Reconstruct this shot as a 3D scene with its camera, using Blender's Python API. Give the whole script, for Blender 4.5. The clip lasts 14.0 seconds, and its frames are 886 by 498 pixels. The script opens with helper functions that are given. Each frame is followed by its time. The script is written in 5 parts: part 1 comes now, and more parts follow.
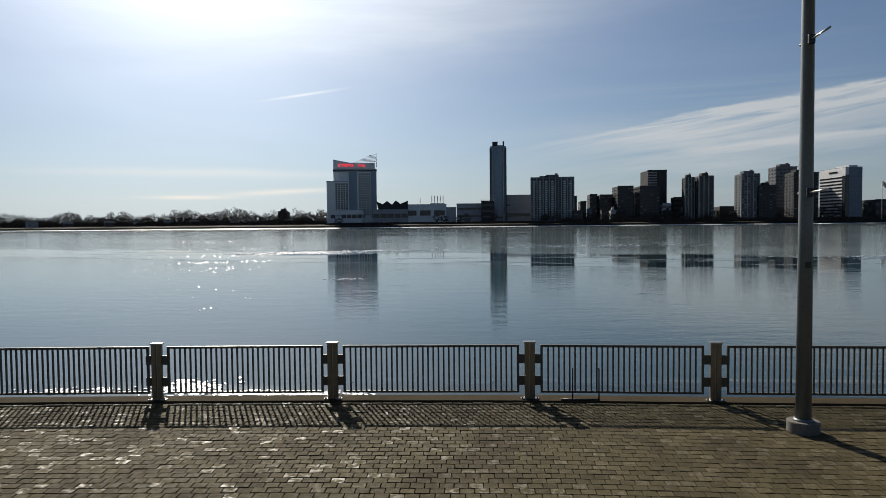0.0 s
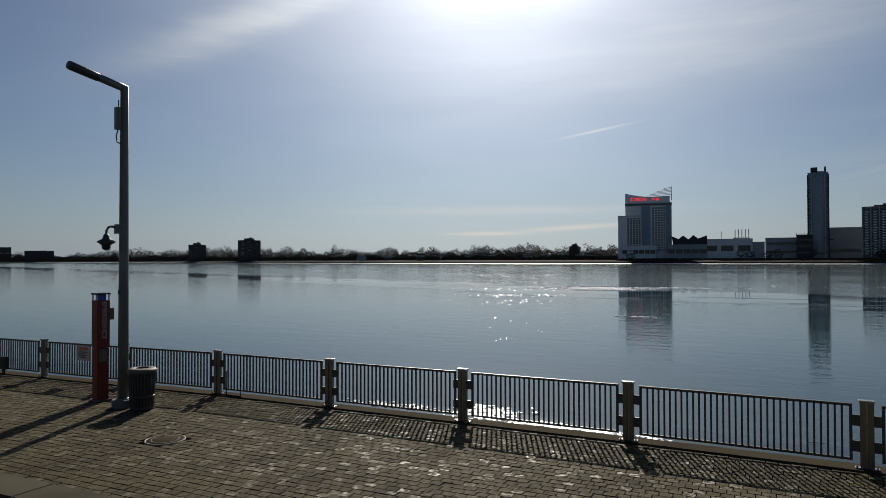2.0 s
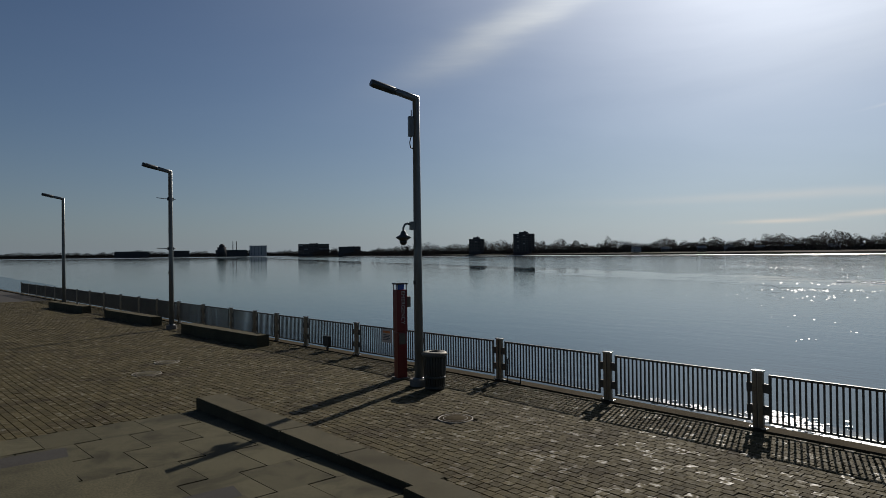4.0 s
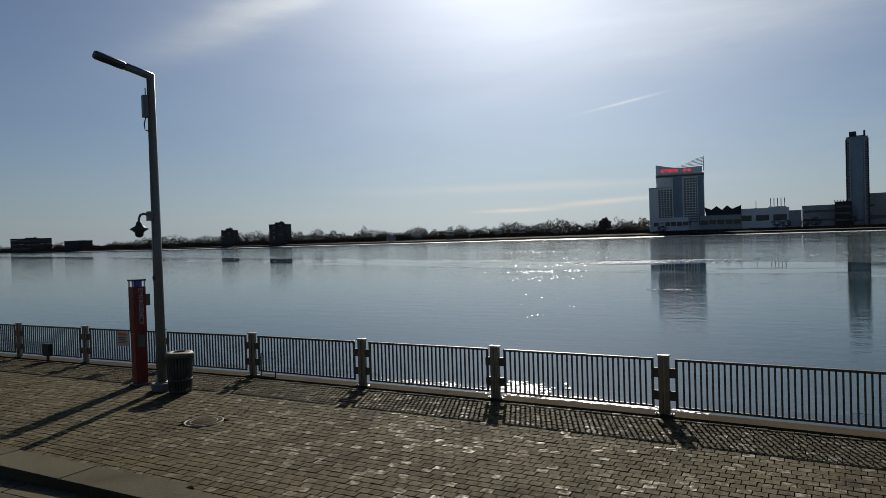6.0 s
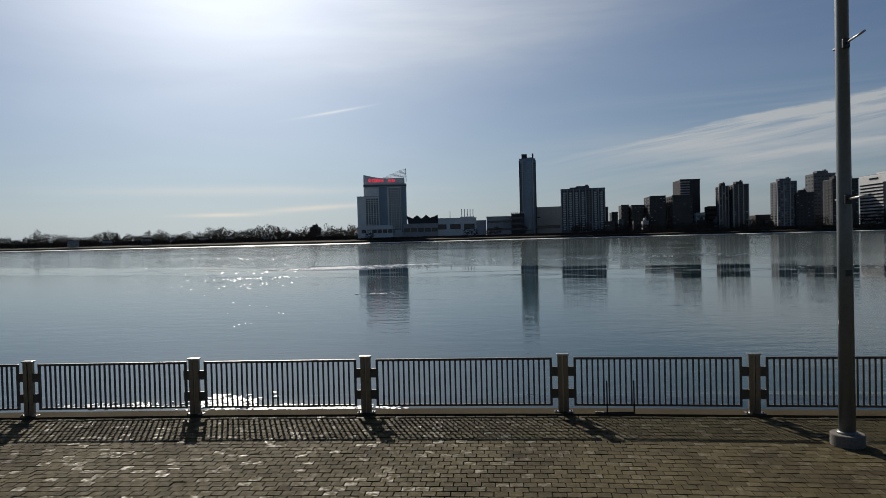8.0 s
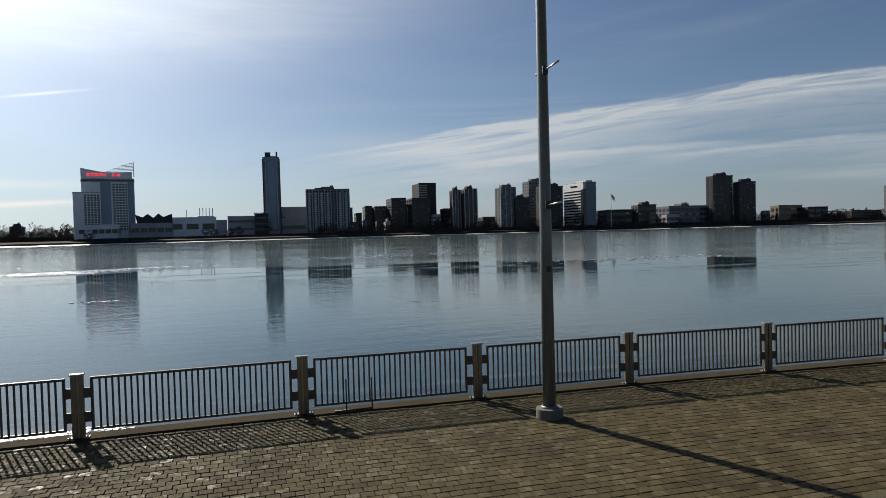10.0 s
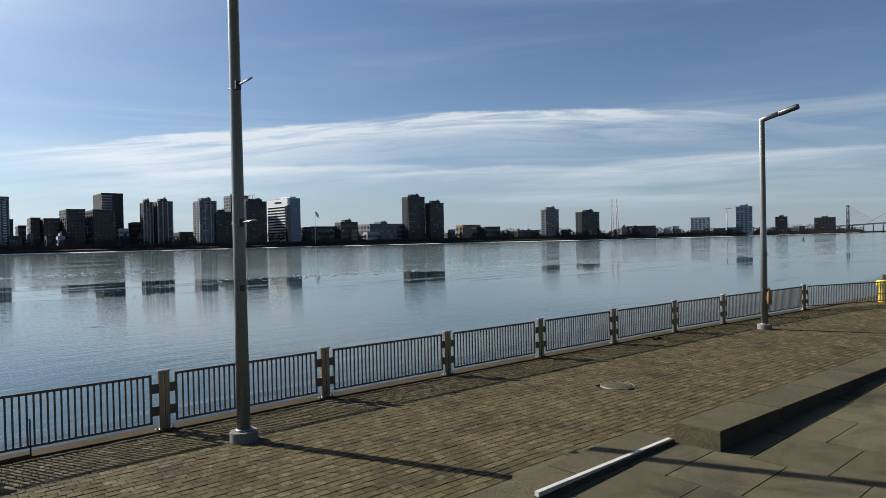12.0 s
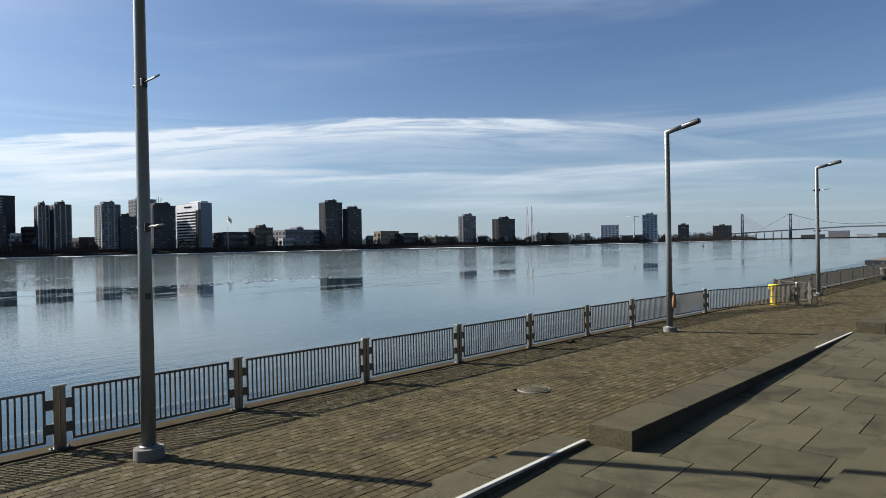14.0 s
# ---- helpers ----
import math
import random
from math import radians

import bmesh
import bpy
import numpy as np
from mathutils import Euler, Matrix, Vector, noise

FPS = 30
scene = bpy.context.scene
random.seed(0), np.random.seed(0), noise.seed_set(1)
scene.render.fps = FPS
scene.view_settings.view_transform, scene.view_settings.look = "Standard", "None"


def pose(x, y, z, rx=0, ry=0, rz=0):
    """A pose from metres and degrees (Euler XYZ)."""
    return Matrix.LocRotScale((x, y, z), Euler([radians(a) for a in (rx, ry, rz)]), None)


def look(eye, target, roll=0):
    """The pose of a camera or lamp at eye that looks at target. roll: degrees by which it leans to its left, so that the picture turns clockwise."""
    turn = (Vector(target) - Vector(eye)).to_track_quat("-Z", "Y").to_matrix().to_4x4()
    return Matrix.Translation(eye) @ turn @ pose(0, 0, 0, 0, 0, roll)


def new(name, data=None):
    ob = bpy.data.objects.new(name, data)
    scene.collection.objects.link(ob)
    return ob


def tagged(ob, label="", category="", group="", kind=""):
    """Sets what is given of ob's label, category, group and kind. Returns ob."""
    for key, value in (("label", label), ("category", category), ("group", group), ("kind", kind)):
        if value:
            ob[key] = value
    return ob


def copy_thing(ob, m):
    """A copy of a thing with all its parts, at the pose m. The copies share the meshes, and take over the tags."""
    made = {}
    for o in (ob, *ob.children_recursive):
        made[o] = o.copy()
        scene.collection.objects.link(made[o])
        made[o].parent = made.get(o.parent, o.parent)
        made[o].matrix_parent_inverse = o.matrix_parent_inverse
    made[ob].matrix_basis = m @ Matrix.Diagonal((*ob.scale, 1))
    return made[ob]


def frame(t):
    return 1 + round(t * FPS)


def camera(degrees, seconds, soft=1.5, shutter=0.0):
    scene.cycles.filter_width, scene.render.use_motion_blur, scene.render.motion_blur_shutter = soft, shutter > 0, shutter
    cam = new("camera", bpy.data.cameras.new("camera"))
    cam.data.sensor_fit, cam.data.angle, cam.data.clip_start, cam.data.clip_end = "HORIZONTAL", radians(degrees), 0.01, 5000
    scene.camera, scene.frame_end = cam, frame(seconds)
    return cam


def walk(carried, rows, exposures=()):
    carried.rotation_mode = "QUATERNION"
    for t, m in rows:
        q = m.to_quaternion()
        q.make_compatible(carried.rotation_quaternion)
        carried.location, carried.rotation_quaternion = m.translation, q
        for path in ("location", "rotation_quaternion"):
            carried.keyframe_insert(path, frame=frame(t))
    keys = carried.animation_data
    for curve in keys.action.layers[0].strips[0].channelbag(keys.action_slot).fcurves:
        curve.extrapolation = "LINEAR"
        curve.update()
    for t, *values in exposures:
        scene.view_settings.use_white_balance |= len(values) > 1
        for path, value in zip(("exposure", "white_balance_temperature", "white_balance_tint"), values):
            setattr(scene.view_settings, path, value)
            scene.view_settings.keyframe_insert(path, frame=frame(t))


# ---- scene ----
cam = camera(68.2, 14.0, 0.65)
PATH = [
    (0, (-0.011, 0.070, 3.398), (-0.409, 10.054, 2.988), -0.58),
    (0.5, (-0.030, 0.004, 3.396), (-1.340, 9.914, 3.135), -0.36),
    (1, (-0.061, -0.035, 3.407), (-2.328, 9.704, 3.261), -0.48),
    (1.5, (-0.113, -0.021, 3.425), (-3.594, 9.353, 3.402), -0.27),
    (2, (-0.089, -0.068, 3.418), (-4.672, 8.819, 3.574), -0.15),
    (2.5, (-0.123, -0.054, 3.414), (-5.696, 8.247, 3.581), -0.64),
    (3, (-0.153, -0.108, 3.412), (-6.693, 7.455, 3.545), -1.03),
    (3.2, (-0.141, -0.149, 3.420), (-7.061, 7.068, 3.599), -0.49),
    (3.7, (-0.150, -0.130, 3.415), (-7.731, 6.390, 3.546), -0.60),
    (4.25, (-0.155, -0.090, 3.410), (-7.948, 6.176, 3.454), -0.70),
    (4.8, (-0.155, -0.050, 3.405), (-7.656, 6.563, 3.361), -0.90),
    (5.3, (-0.154, -0.017, 3.399), (-6.818, 7.438, 3.297), -1.07),
    (5.5, (-0.148, 0.015, 3.404), (-6.444, 7.783, 3.284), -1.59),
    (6, (-0.125, 0.023, 3.400), (-5.104, 8.694, 3.236), -1.81),
    (6.5, (-0.093, 0.042, 3.400), (-3.548, 9.424, 3.187), -1.61),
    (7, (-0.100, 0.028, 3.395), (-2.811, 9.651, 3.145), -1.50),
    (7.5, (-0.041, 0.010, 3.396), (-2.028, 9.808, 3.166), -2.01),
    (8, (-0.013, 0.026, 3.394), (-0.872, 9.987, 3.199), -1.47),
    (8.5, (0.025, 0.058, 3.395), (-0.173, 10.054, 3.188), -1.44),
    (9, (0.075, 0.031, 3.407), (0.918, 9.992, 3.141), -1.45),
    (9.2, (0.085, 0.031, 3.407), (1.532, 9.922, 3.140), -1.56),
    (10.25, (0.130, -0.008, 3.411), (3.385, 9.447, 3.088), -1.40),
    (11.3, (0.174, -0.048, 3.414), (5.016, 8.695, 3.064), -1.16),
    (11.5, (0.178, -0.069, 3.423), (5.460, 8.417, 3.148), -1.11),
    (12, (0.210, -0.178, 3.439), (6.969, 7.191, 3.293), -1.19),
    (12.5, (0.259, -0.180, 3.442), (7.953, 6.207, 3.334), -0.62),
    (13, (0.223, -0.191, 3.451), (8.387, 5.581, 3.284), -0.11),
    (13.5, (0.231, -0.167, 3.444), (8.482, 5.482, 3.311), -0.54),
    (14, (0.254, -0.111, 3.434), (7.880, 6.357, 3.359), -1.08),
]
EXPOSURE = [(0.0, 0.22, 6780, 10), (1.0, -0.02, 6720, 10), (2.0, -0.22, 6700, 10), (3.2, -0.40, 6650, 10), (5.3, -0.14, 6680, 10), (6.5, -0.16, 6720, 10),
            (7.5, -0.12, 6750, 10), (8.5, -0.04, 6750, 10), (9.2, 0.11, 6750, 10), (11.3, 0.68, 6600, 10), (12.5, 0.90, 6450, 10), (14.0, 0.97, 6400, 10)]
walk(cam, [(t, look(eye, target, roll)) for t, eye, target, roll in PATH], EXPOSURE)

# ---- world, sun ----
SUN_AZ, SUN_EL = radians(-22.8), radians(31.6)
SUN_DIR = Vector((math.sin(SUN_AZ) * math.cos(SUN_EL), math.cos(SUN_AZ) * math.cos(SUN_EL), math.sin(SUN_EL)))


class Nodes:
    """Short hand for building node trees."""

    def __init__(self, tree):
        self.tree = tree

    def add(self, kind, **sets):
        n = self.tree.nodes.new(kind)
        for k, v in sets.items():
            if k == "ins":
                for name, val in v.items():
                    if hasattr(val, "is_linked"):
                        self.tree.links.new(val, n.inputs[name])
                    else:
                        n.inputs[name].default_value = val
            elif k == "operation":
                n.operation = v
            elif k == "blend_type":
                n.blend_type = v
            elif k == "data_type":
                n.data_type = v
        return n

    def link(self, a, b):
        self.tree.links.new(a, b)

    def math(self, op, a, b=0.0, c=0.0, clamp=False):
        n = self.add("ShaderNodeMath", operation=op)
        n.use_clamp = clamp
        for i, v in enumerate((a, b, c)):
            if hasattr(v, "is_linked"):
                self.link(v, n.inputs[i])
            else:
                n.inputs[i].default_value = v
        return n.outputs[0]

    def smooth(self, v, lo, hi):
        n = self.add("ShaderNodeMapRange")
        n.interpolation_type = "SMOOTHSTEP"
        self.link(v, n.inputs[0])
        n.inputs[1].default_value, n.inputs[2].default_value = lo, hi
        return n.outputs[0]

    def mix(self, f, a, b, blend="MIX"):
        n = self.add("ShaderNodeMix", data_type="RGBA")
        n.blend_type = blend
        for sock, v in ((n.inputs[0], f), (n.inputs[6], a), (n.inputs[7], b)):
            if hasattr(v, "is_linked"):
                self.link(v, sock)
            else:
                sock.default_value = v if isinstance(v, float) else (*v, 1.0)
        return n.outputs[2]

    def noise(self, vec, scale, detail=4.0, rough=0.55, dist=0.0):
        n = self.add("ShaderNodeTexNoise")
        n.inputs["Scale"].default_value, n.inputs["Detail"].default_value = scale, detail
        n.inputs["Roughness"].default_value, n.inputs["Distortion"].default_value = rough, dist
        if vec is not None:
            self.link(vec, n.inputs["Vector"])
        return n.outputs[0]

    def mapped(self, vec, loc=(0, 0, 0), rot=(0, 0, 0), scale=(1, 1, 1)):
        n = self.add("ShaderNodeMapping")
        self.link(vec, n.inputs[0])
        n.inputs[1].default_value, n.inputs[2].default_value, n.inputs[3].default_value = loc, rot, scale
        return n.outputs[0]


def build_world():
    world = bpy.data.worlds.new("World")
    scene.world = world
    world.use_nodes = True
    N = Nodes(world.node_tree)
    world.node_tree.nodes.clear()
    out = N.add("ShaderNodeOutputWorld")
    bg = N.add("ShaderNodeBackground")
    N.link(bg.outputs[0], out.inputs[0])
    bg.inputs[1].default_value = SKY_STRENGTH
    sky = N.add("ShaderNodeTexSky")
    sky.sky_type = "NISHITA"
    sky.sun_disc = False
    sky.sun_elevation, sky.sun_rotation = SUN_EL, SUN_AZ
    sky.altitude, sky.air_density, sky.dust_density, sky.ozone_density = 180, 1.0, 0.25, 2.0
    way = N.add("ShaderNodeTexCoord").outputs["Generated"]
    sep = N.add("ShaderNodeSeparateXYZ")
    N.link(way, sep.inputs[0])
    x, y, z = sep.outputs
    flat = N.math("SQRT", N.math("ADD", N.math("MULTIPLY", x, x), N.math("MULTIPLY", y, y)))
    el = N.math("MULTIPLY", N.math("ARCTAN2", z, flat), 57.29578)
    az = N.math("MULTIPLY", N.math("ARCTAN2", x, y), 57.29578)
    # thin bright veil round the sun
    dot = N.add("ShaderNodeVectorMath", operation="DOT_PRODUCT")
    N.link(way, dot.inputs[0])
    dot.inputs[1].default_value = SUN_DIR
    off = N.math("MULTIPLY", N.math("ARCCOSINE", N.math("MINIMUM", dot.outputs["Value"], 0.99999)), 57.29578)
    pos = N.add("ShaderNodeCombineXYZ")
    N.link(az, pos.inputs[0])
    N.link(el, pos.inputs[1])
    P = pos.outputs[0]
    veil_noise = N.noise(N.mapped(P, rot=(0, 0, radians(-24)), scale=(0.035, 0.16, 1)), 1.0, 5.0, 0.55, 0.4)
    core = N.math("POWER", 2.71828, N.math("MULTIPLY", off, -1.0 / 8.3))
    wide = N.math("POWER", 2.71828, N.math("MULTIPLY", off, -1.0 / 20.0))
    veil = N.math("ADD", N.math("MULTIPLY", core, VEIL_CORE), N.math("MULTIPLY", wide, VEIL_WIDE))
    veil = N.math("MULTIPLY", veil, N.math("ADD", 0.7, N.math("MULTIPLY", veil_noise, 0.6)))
    # long cirrus bands
    def streaks(shift, rot, scale, lo, hi, el0, el1, soft, az0, az1, azsoft, amount):
        f = N.noise(N.mapped(P, loc=shift, rot=(0, 0, radians(rot)), scale=scale), 1.0, 6.0, 0.58, 0.5)
        f = N.smooth(f, lo, hi)
        f = N.math("MULTIPLY", f, N.math("MULTIPLY", N.smooth(el, el0, el0 + soft), N.math("SUBTRACT", 1.0, N.smooth(el, el1 - soft, el1))))
        f = N.math("MULTIPLY", f, N.math("MULTIPLY", N.smooth(az, az0, az0 + azsoft), N.math("SUBTRACT", 1.0, N.smooth(az, az1 - azsoft, az1))))
        return N.math("MULTIPLY", f, amount)
    bands = streaks((3.0, 1.5, 0), 1.0, (0.03, 0.42, 1), 0.42, 0.7, 1.0, 12.0, 3.0, -5.0, 120.0, 25.0, 0.35)
    high = streaks((9.0, 4.0, 0), -12.0, (0.02, 0.12, 1), 0.45, 0.85, 9.0, 60.0, 12.0, -60.0, 130.0, 25.0, 0.42)
    # one long lens-shaped band and its thinner companions
    def band(az_c, el_c, half_az, half_el, slope, amount, seed):
        w = N.math("MULTIPLY", N.math("SUBTRACT", N.noise(N.mapped(P, loc=(seed, 0, 0), scale=(0.08, 0.3, 1)), 1.0, 4.0), 0.5), half_el * 1.6)
        line = N.math("ADD", N.math("ADD", el_c, N.math("MULTIPLY", N.math("SUBTRACT", az, az_c), slope)), w)
        v = N.math("DIVIDE", N.math("SUBTRACT", el, line), half_el)
        u = N.math("DIVIDE", N.math("SUBTRACT", az, az_c), half_az)
        r = N.math("ADD", N.math("MULTIPLY", v, v), N.math("MULTIPLY", u, u))
        g = N.math("POWER", 2.71828, N.math("MULTIPLY", r, -1.0))
        grain = N.noise(N.mapped(P, loc=(seed, seed, 0), scale=(0.1, 1.1, 1)), 1.0, 5.0, 0.6)
        return N.math("MULTIPLY", N.math("MULTIPLY", g, N.math("ADD", 0.45, grain)), amount)
    # banks of cirrus, crisp along the top and fraying downwards
    def bank_of(az_c, el_top, half_az, thick, slope, bend, amount, seed):
        da = N.math("SUBTRACT", az, az_c)
        wob = N.math("SUBTRACT", N.noise(N.mapped(P, loc=(seed, 2.0, 0), scale=(0.11, 0.25, 1)), 1.0, 5.0, 0.6), 0.5)
        arch = N.math("ADD", N.math("MULTIPLY", da, slope), N.math("MULTIPLY", N.math("MULTIPLY", da, da), bend))
        line = N.math("ADD", N.math("ADD", el_top, N.math("MULTIPLY", wob, 1.2)), arch)
        v = N.math("SUBTRACT", line, el)
        body = N.math("MULTIPLY", N.smooth(v, -0.08, 0.28), N.math("POWER", 2.71828, N.math("MULTIPLY", N.math("MAXIMUM", v, 0.0), -1.0 / thick)))
        u = N.math("DIVIDE", da, half_az)
        ends = N.math("POWER", 2.71828, N.math("MULTIPLY", N.math("MULTIPLY", u, u), -1.0))
        tilt = N.math("SUBTRACT", el, arch)
        along = N.add("ShaderNodeCombineXYZ")
        N.link(az, along.inputs[0])
        N.link(tilt, along.inputs[1])
        fray = N.noise(N.mapped(along.outputs[0], loc=(seed, seed, 0), rot=(0, 0, 0.03), scale=(0.07, 1.0, 1)), 1.0, 6.0, 0.62, 0.7)
        return N.math("MULTIPLY", N.math("MULTIPLY", body, ends), N.math("MULTIPLY", N.smooth(fray, 0.28, 0.62), amount))
    cloud = N.math("ADD", bands, high)
    for spec in BANKS:
        cloud = N.math("ADD", cloud, bank_of(*spec))
    for spec in BANDS:
        cloud = N.math("ADD", cloud, band(*spec))
    cloud = N.math("MINIMUM", cloud, 1.0)
    warm = N.math("POWER", 2.71828, N.math("MULTIPLY", N.math("MULTIPLY", el, el), -1.0 / 18.0))
    # cloud brightness falls with the angle from the sun
    lit = N.math("ADD", CLOUD_LOW, N.math("MULTIPLY", wide, CLOUD_HIGH))
    lit = N.math("MULTIPLY", lit, N.math("ADD", 1.0, N.math("MULTIPLY", warm, 0.25)))
    tint = N.mix(N.math("MULTIPLY", warm, N.math("MULTIPLY", wide, 2.8, clamp=True)), (0.90, 1.0, 1.10), (1.08, 0.95, 0.74))
    col = N.add("ShaderNodeVectorMath", operation="SCALE")
    N.link(tint, col.inputs[0])
    N.link(lit, col.inputs["Scale"])
    base = N.mix(1.0, sky.outputs[0], SKY_TINT, "MULTIPLY")
    # pale winter haze low over the horizon
    haze = N.math("MULTIPLY", N.math("POWER", 2.71828, N.math("MULTIPLY", N.math("MAXIMUM", el, 0.0), -1.0 / 5.5)), 0.85)
    hz = N.add("ShaderNodeVectorMath", operation="SCALE")
    hz.inputs[0].default_value = HAZE
    N.link(N.math("ADD", 0.68, N.math("MULTIPLY", wide, 3.8)), hz.inputs["Scale"])
    base = N.mix(haze, base, hz.outputs[0])
    total = N.mix(cloud, base, col.outputs[0])
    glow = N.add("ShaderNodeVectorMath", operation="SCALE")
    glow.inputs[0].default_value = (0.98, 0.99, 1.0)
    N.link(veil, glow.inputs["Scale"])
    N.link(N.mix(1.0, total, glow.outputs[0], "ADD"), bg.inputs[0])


SKY_STRENGTH = 0.051
SKY_TINT = (0.64, 0.765, 0.93)
HAZE = (4.9, 6.05, 7.35)
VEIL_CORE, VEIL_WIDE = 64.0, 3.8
CLOUD_LOW, CLOUD_HIGH = 7.4, 11.2
# azimuth, top elevation, half width, thickness (degrees), slope, bend, amount, seed
BANKS = [
    (24.0, 9.3, 13.0, 2.0, 0.12, -0.0015, 1.9, 1.1),
    (48.0, 11.0, 17.0, 1.6, 0.0, -0.0045, 1.7, 4.6),
    (27.0, 6.4, 15.0, 0.7, 0.05, -0.003, 0.8, 7.2),
    (45.0, 6.2, 14.0, 0.6, 0.0, -0.003, 0.8, 2.9),
    (68.0, 6.6, 14.0, 1.8, 0.0, -0.004, 0.7, 9.3),
]
# azimuth, elevation, half width, half height (degrees), slope, amount, seed
BANDS = [
    (-2.0, 17.5, 18.0, 3.0, 0.11, 0.4, 1.3),
    (-14.0, 10.8, 2.6, 0.10, 0.17, 0.7, 2.2),
    (-15.5, 2.7, 4.5, 0.22, 0.05, 1.1, 5.5),
    (-23.5, 2.2, 3.0, 0.15, 0.0, 1.1, 6.1),
    (-22.0, 4.2, 12.0, 0.35, 0.0, 0.5, 3.9),
    (-43.0, 19.6, 9.0, 1.5, 0.4, 0.75, 8.4),
]
build_world()

sun = bpy.data.lights.new("sun", "SUN")
sun.energy, sun.angle, sun.color = 5.0, radians(0.55), (1.0, 0.94, 0.86)
sun_ob = new("sun", sun)
sun_ob.matrix_world = look(SUN_DIR * 100, (0, 0, 0))

# ---- materials ----
def material(name, color, rough=0.6, metal=0.0, grain=30.0, spread=0.25, stain=1.2, stain_amount=0.25, bump=0.15,
             second=None, island=0.0, each=0.0, rough_spread=0.12, spec=0.5, glint=0.0):
    """A worn surface: fine grain and broad stains on a base colour, with a little relief."""
    m = bpy.data.materials.new(name)
    m.use_nodes = True
    N = Nodes(m.node_tree)
    b = m.node_tree.nodes["Principled BSDF"]
    P = N.add("ShaderNodeTexCoord").outputs["Object"]
    geo = N.add("ShaderNodeNewGeometry")
    P = geo.outputs["Position"]
    fine = N.noise(P, grain, 5.0, 0.6)
    broad = N.noise(P, stain, 5.0, 0.6, 0.6)
    dark = tuple(c * (1 - spread) for c in color)
    light = tuple(min(1, c * (1 + spread)) for c in color)
    col = N.mix(N.smooth(fine, 0.3, 0.7), dark, light)
    col = N.mix(N.math("MULTIPLY", N.smooth(broad, 0.42, 0.75), stain_amount), col, second or tuple(c * 0.45 for c in color))
    if each or island:
        pick = N.add("ShaderNodeObjectInfo").outputs["Random"] if each else geo.outputs["Random Per Island"]
        amt = each or island
        val = N.math("ADD", 1.0 - amt, N.math("MULTIPLY", pick, 2 * amt))
        sc = N.add("ShaderNodeVectorMath", operation="SCALE")
        N.link(col, sc.inputs[0])
        N.link(val, sc.inputs["Scale"])
        col = sc.outputs[0]
        if glint:
            # smoother, polished patches on the pieces
            scuff = N.noise(P, 11.0, 3.0, 0.6)
            worn = N.math("MULTIPLY", N.smooth(scuff, 0.42, 0.64), N.math("ADD", 0.18, N.math("MULTIPLY", N.smooth(pick, 0.7, 1.0), 0.82)))
            N.link(N.math("ADD", spec, N.math("MULTIPLY", worn, glint)), b.inputs["Specular IOR Level"])
    N.link(col, b.inputs["Base Color"])
    gloss = N.math("ADD", rough - rough_spread, N.math("MULTIPLY", broad, 2 * rough_spread), clamp=True)
    if glint:
        gloss = N.math("SUBTRACT", gloss, N.math("MULTIPLY", worn, 0.34), clamp=True)
    N.link(gloss, b.inputs["Roughness"])
    b.inputs["Metallic"].default_value = metal
    if not glint:
        b.inputs["Specular IOR Level"].default_value = spec
    if bump:
        bn = N.add("ShaderNodeBump")
        bn.inputs["Strength"].default_value, bn.inputs["Distance"].default_value = bump, 0.01
        N.link(fine, bn.inputs["Height"])
        N.link(bn.outputs[0], b.inputs["Normal"])
    return m


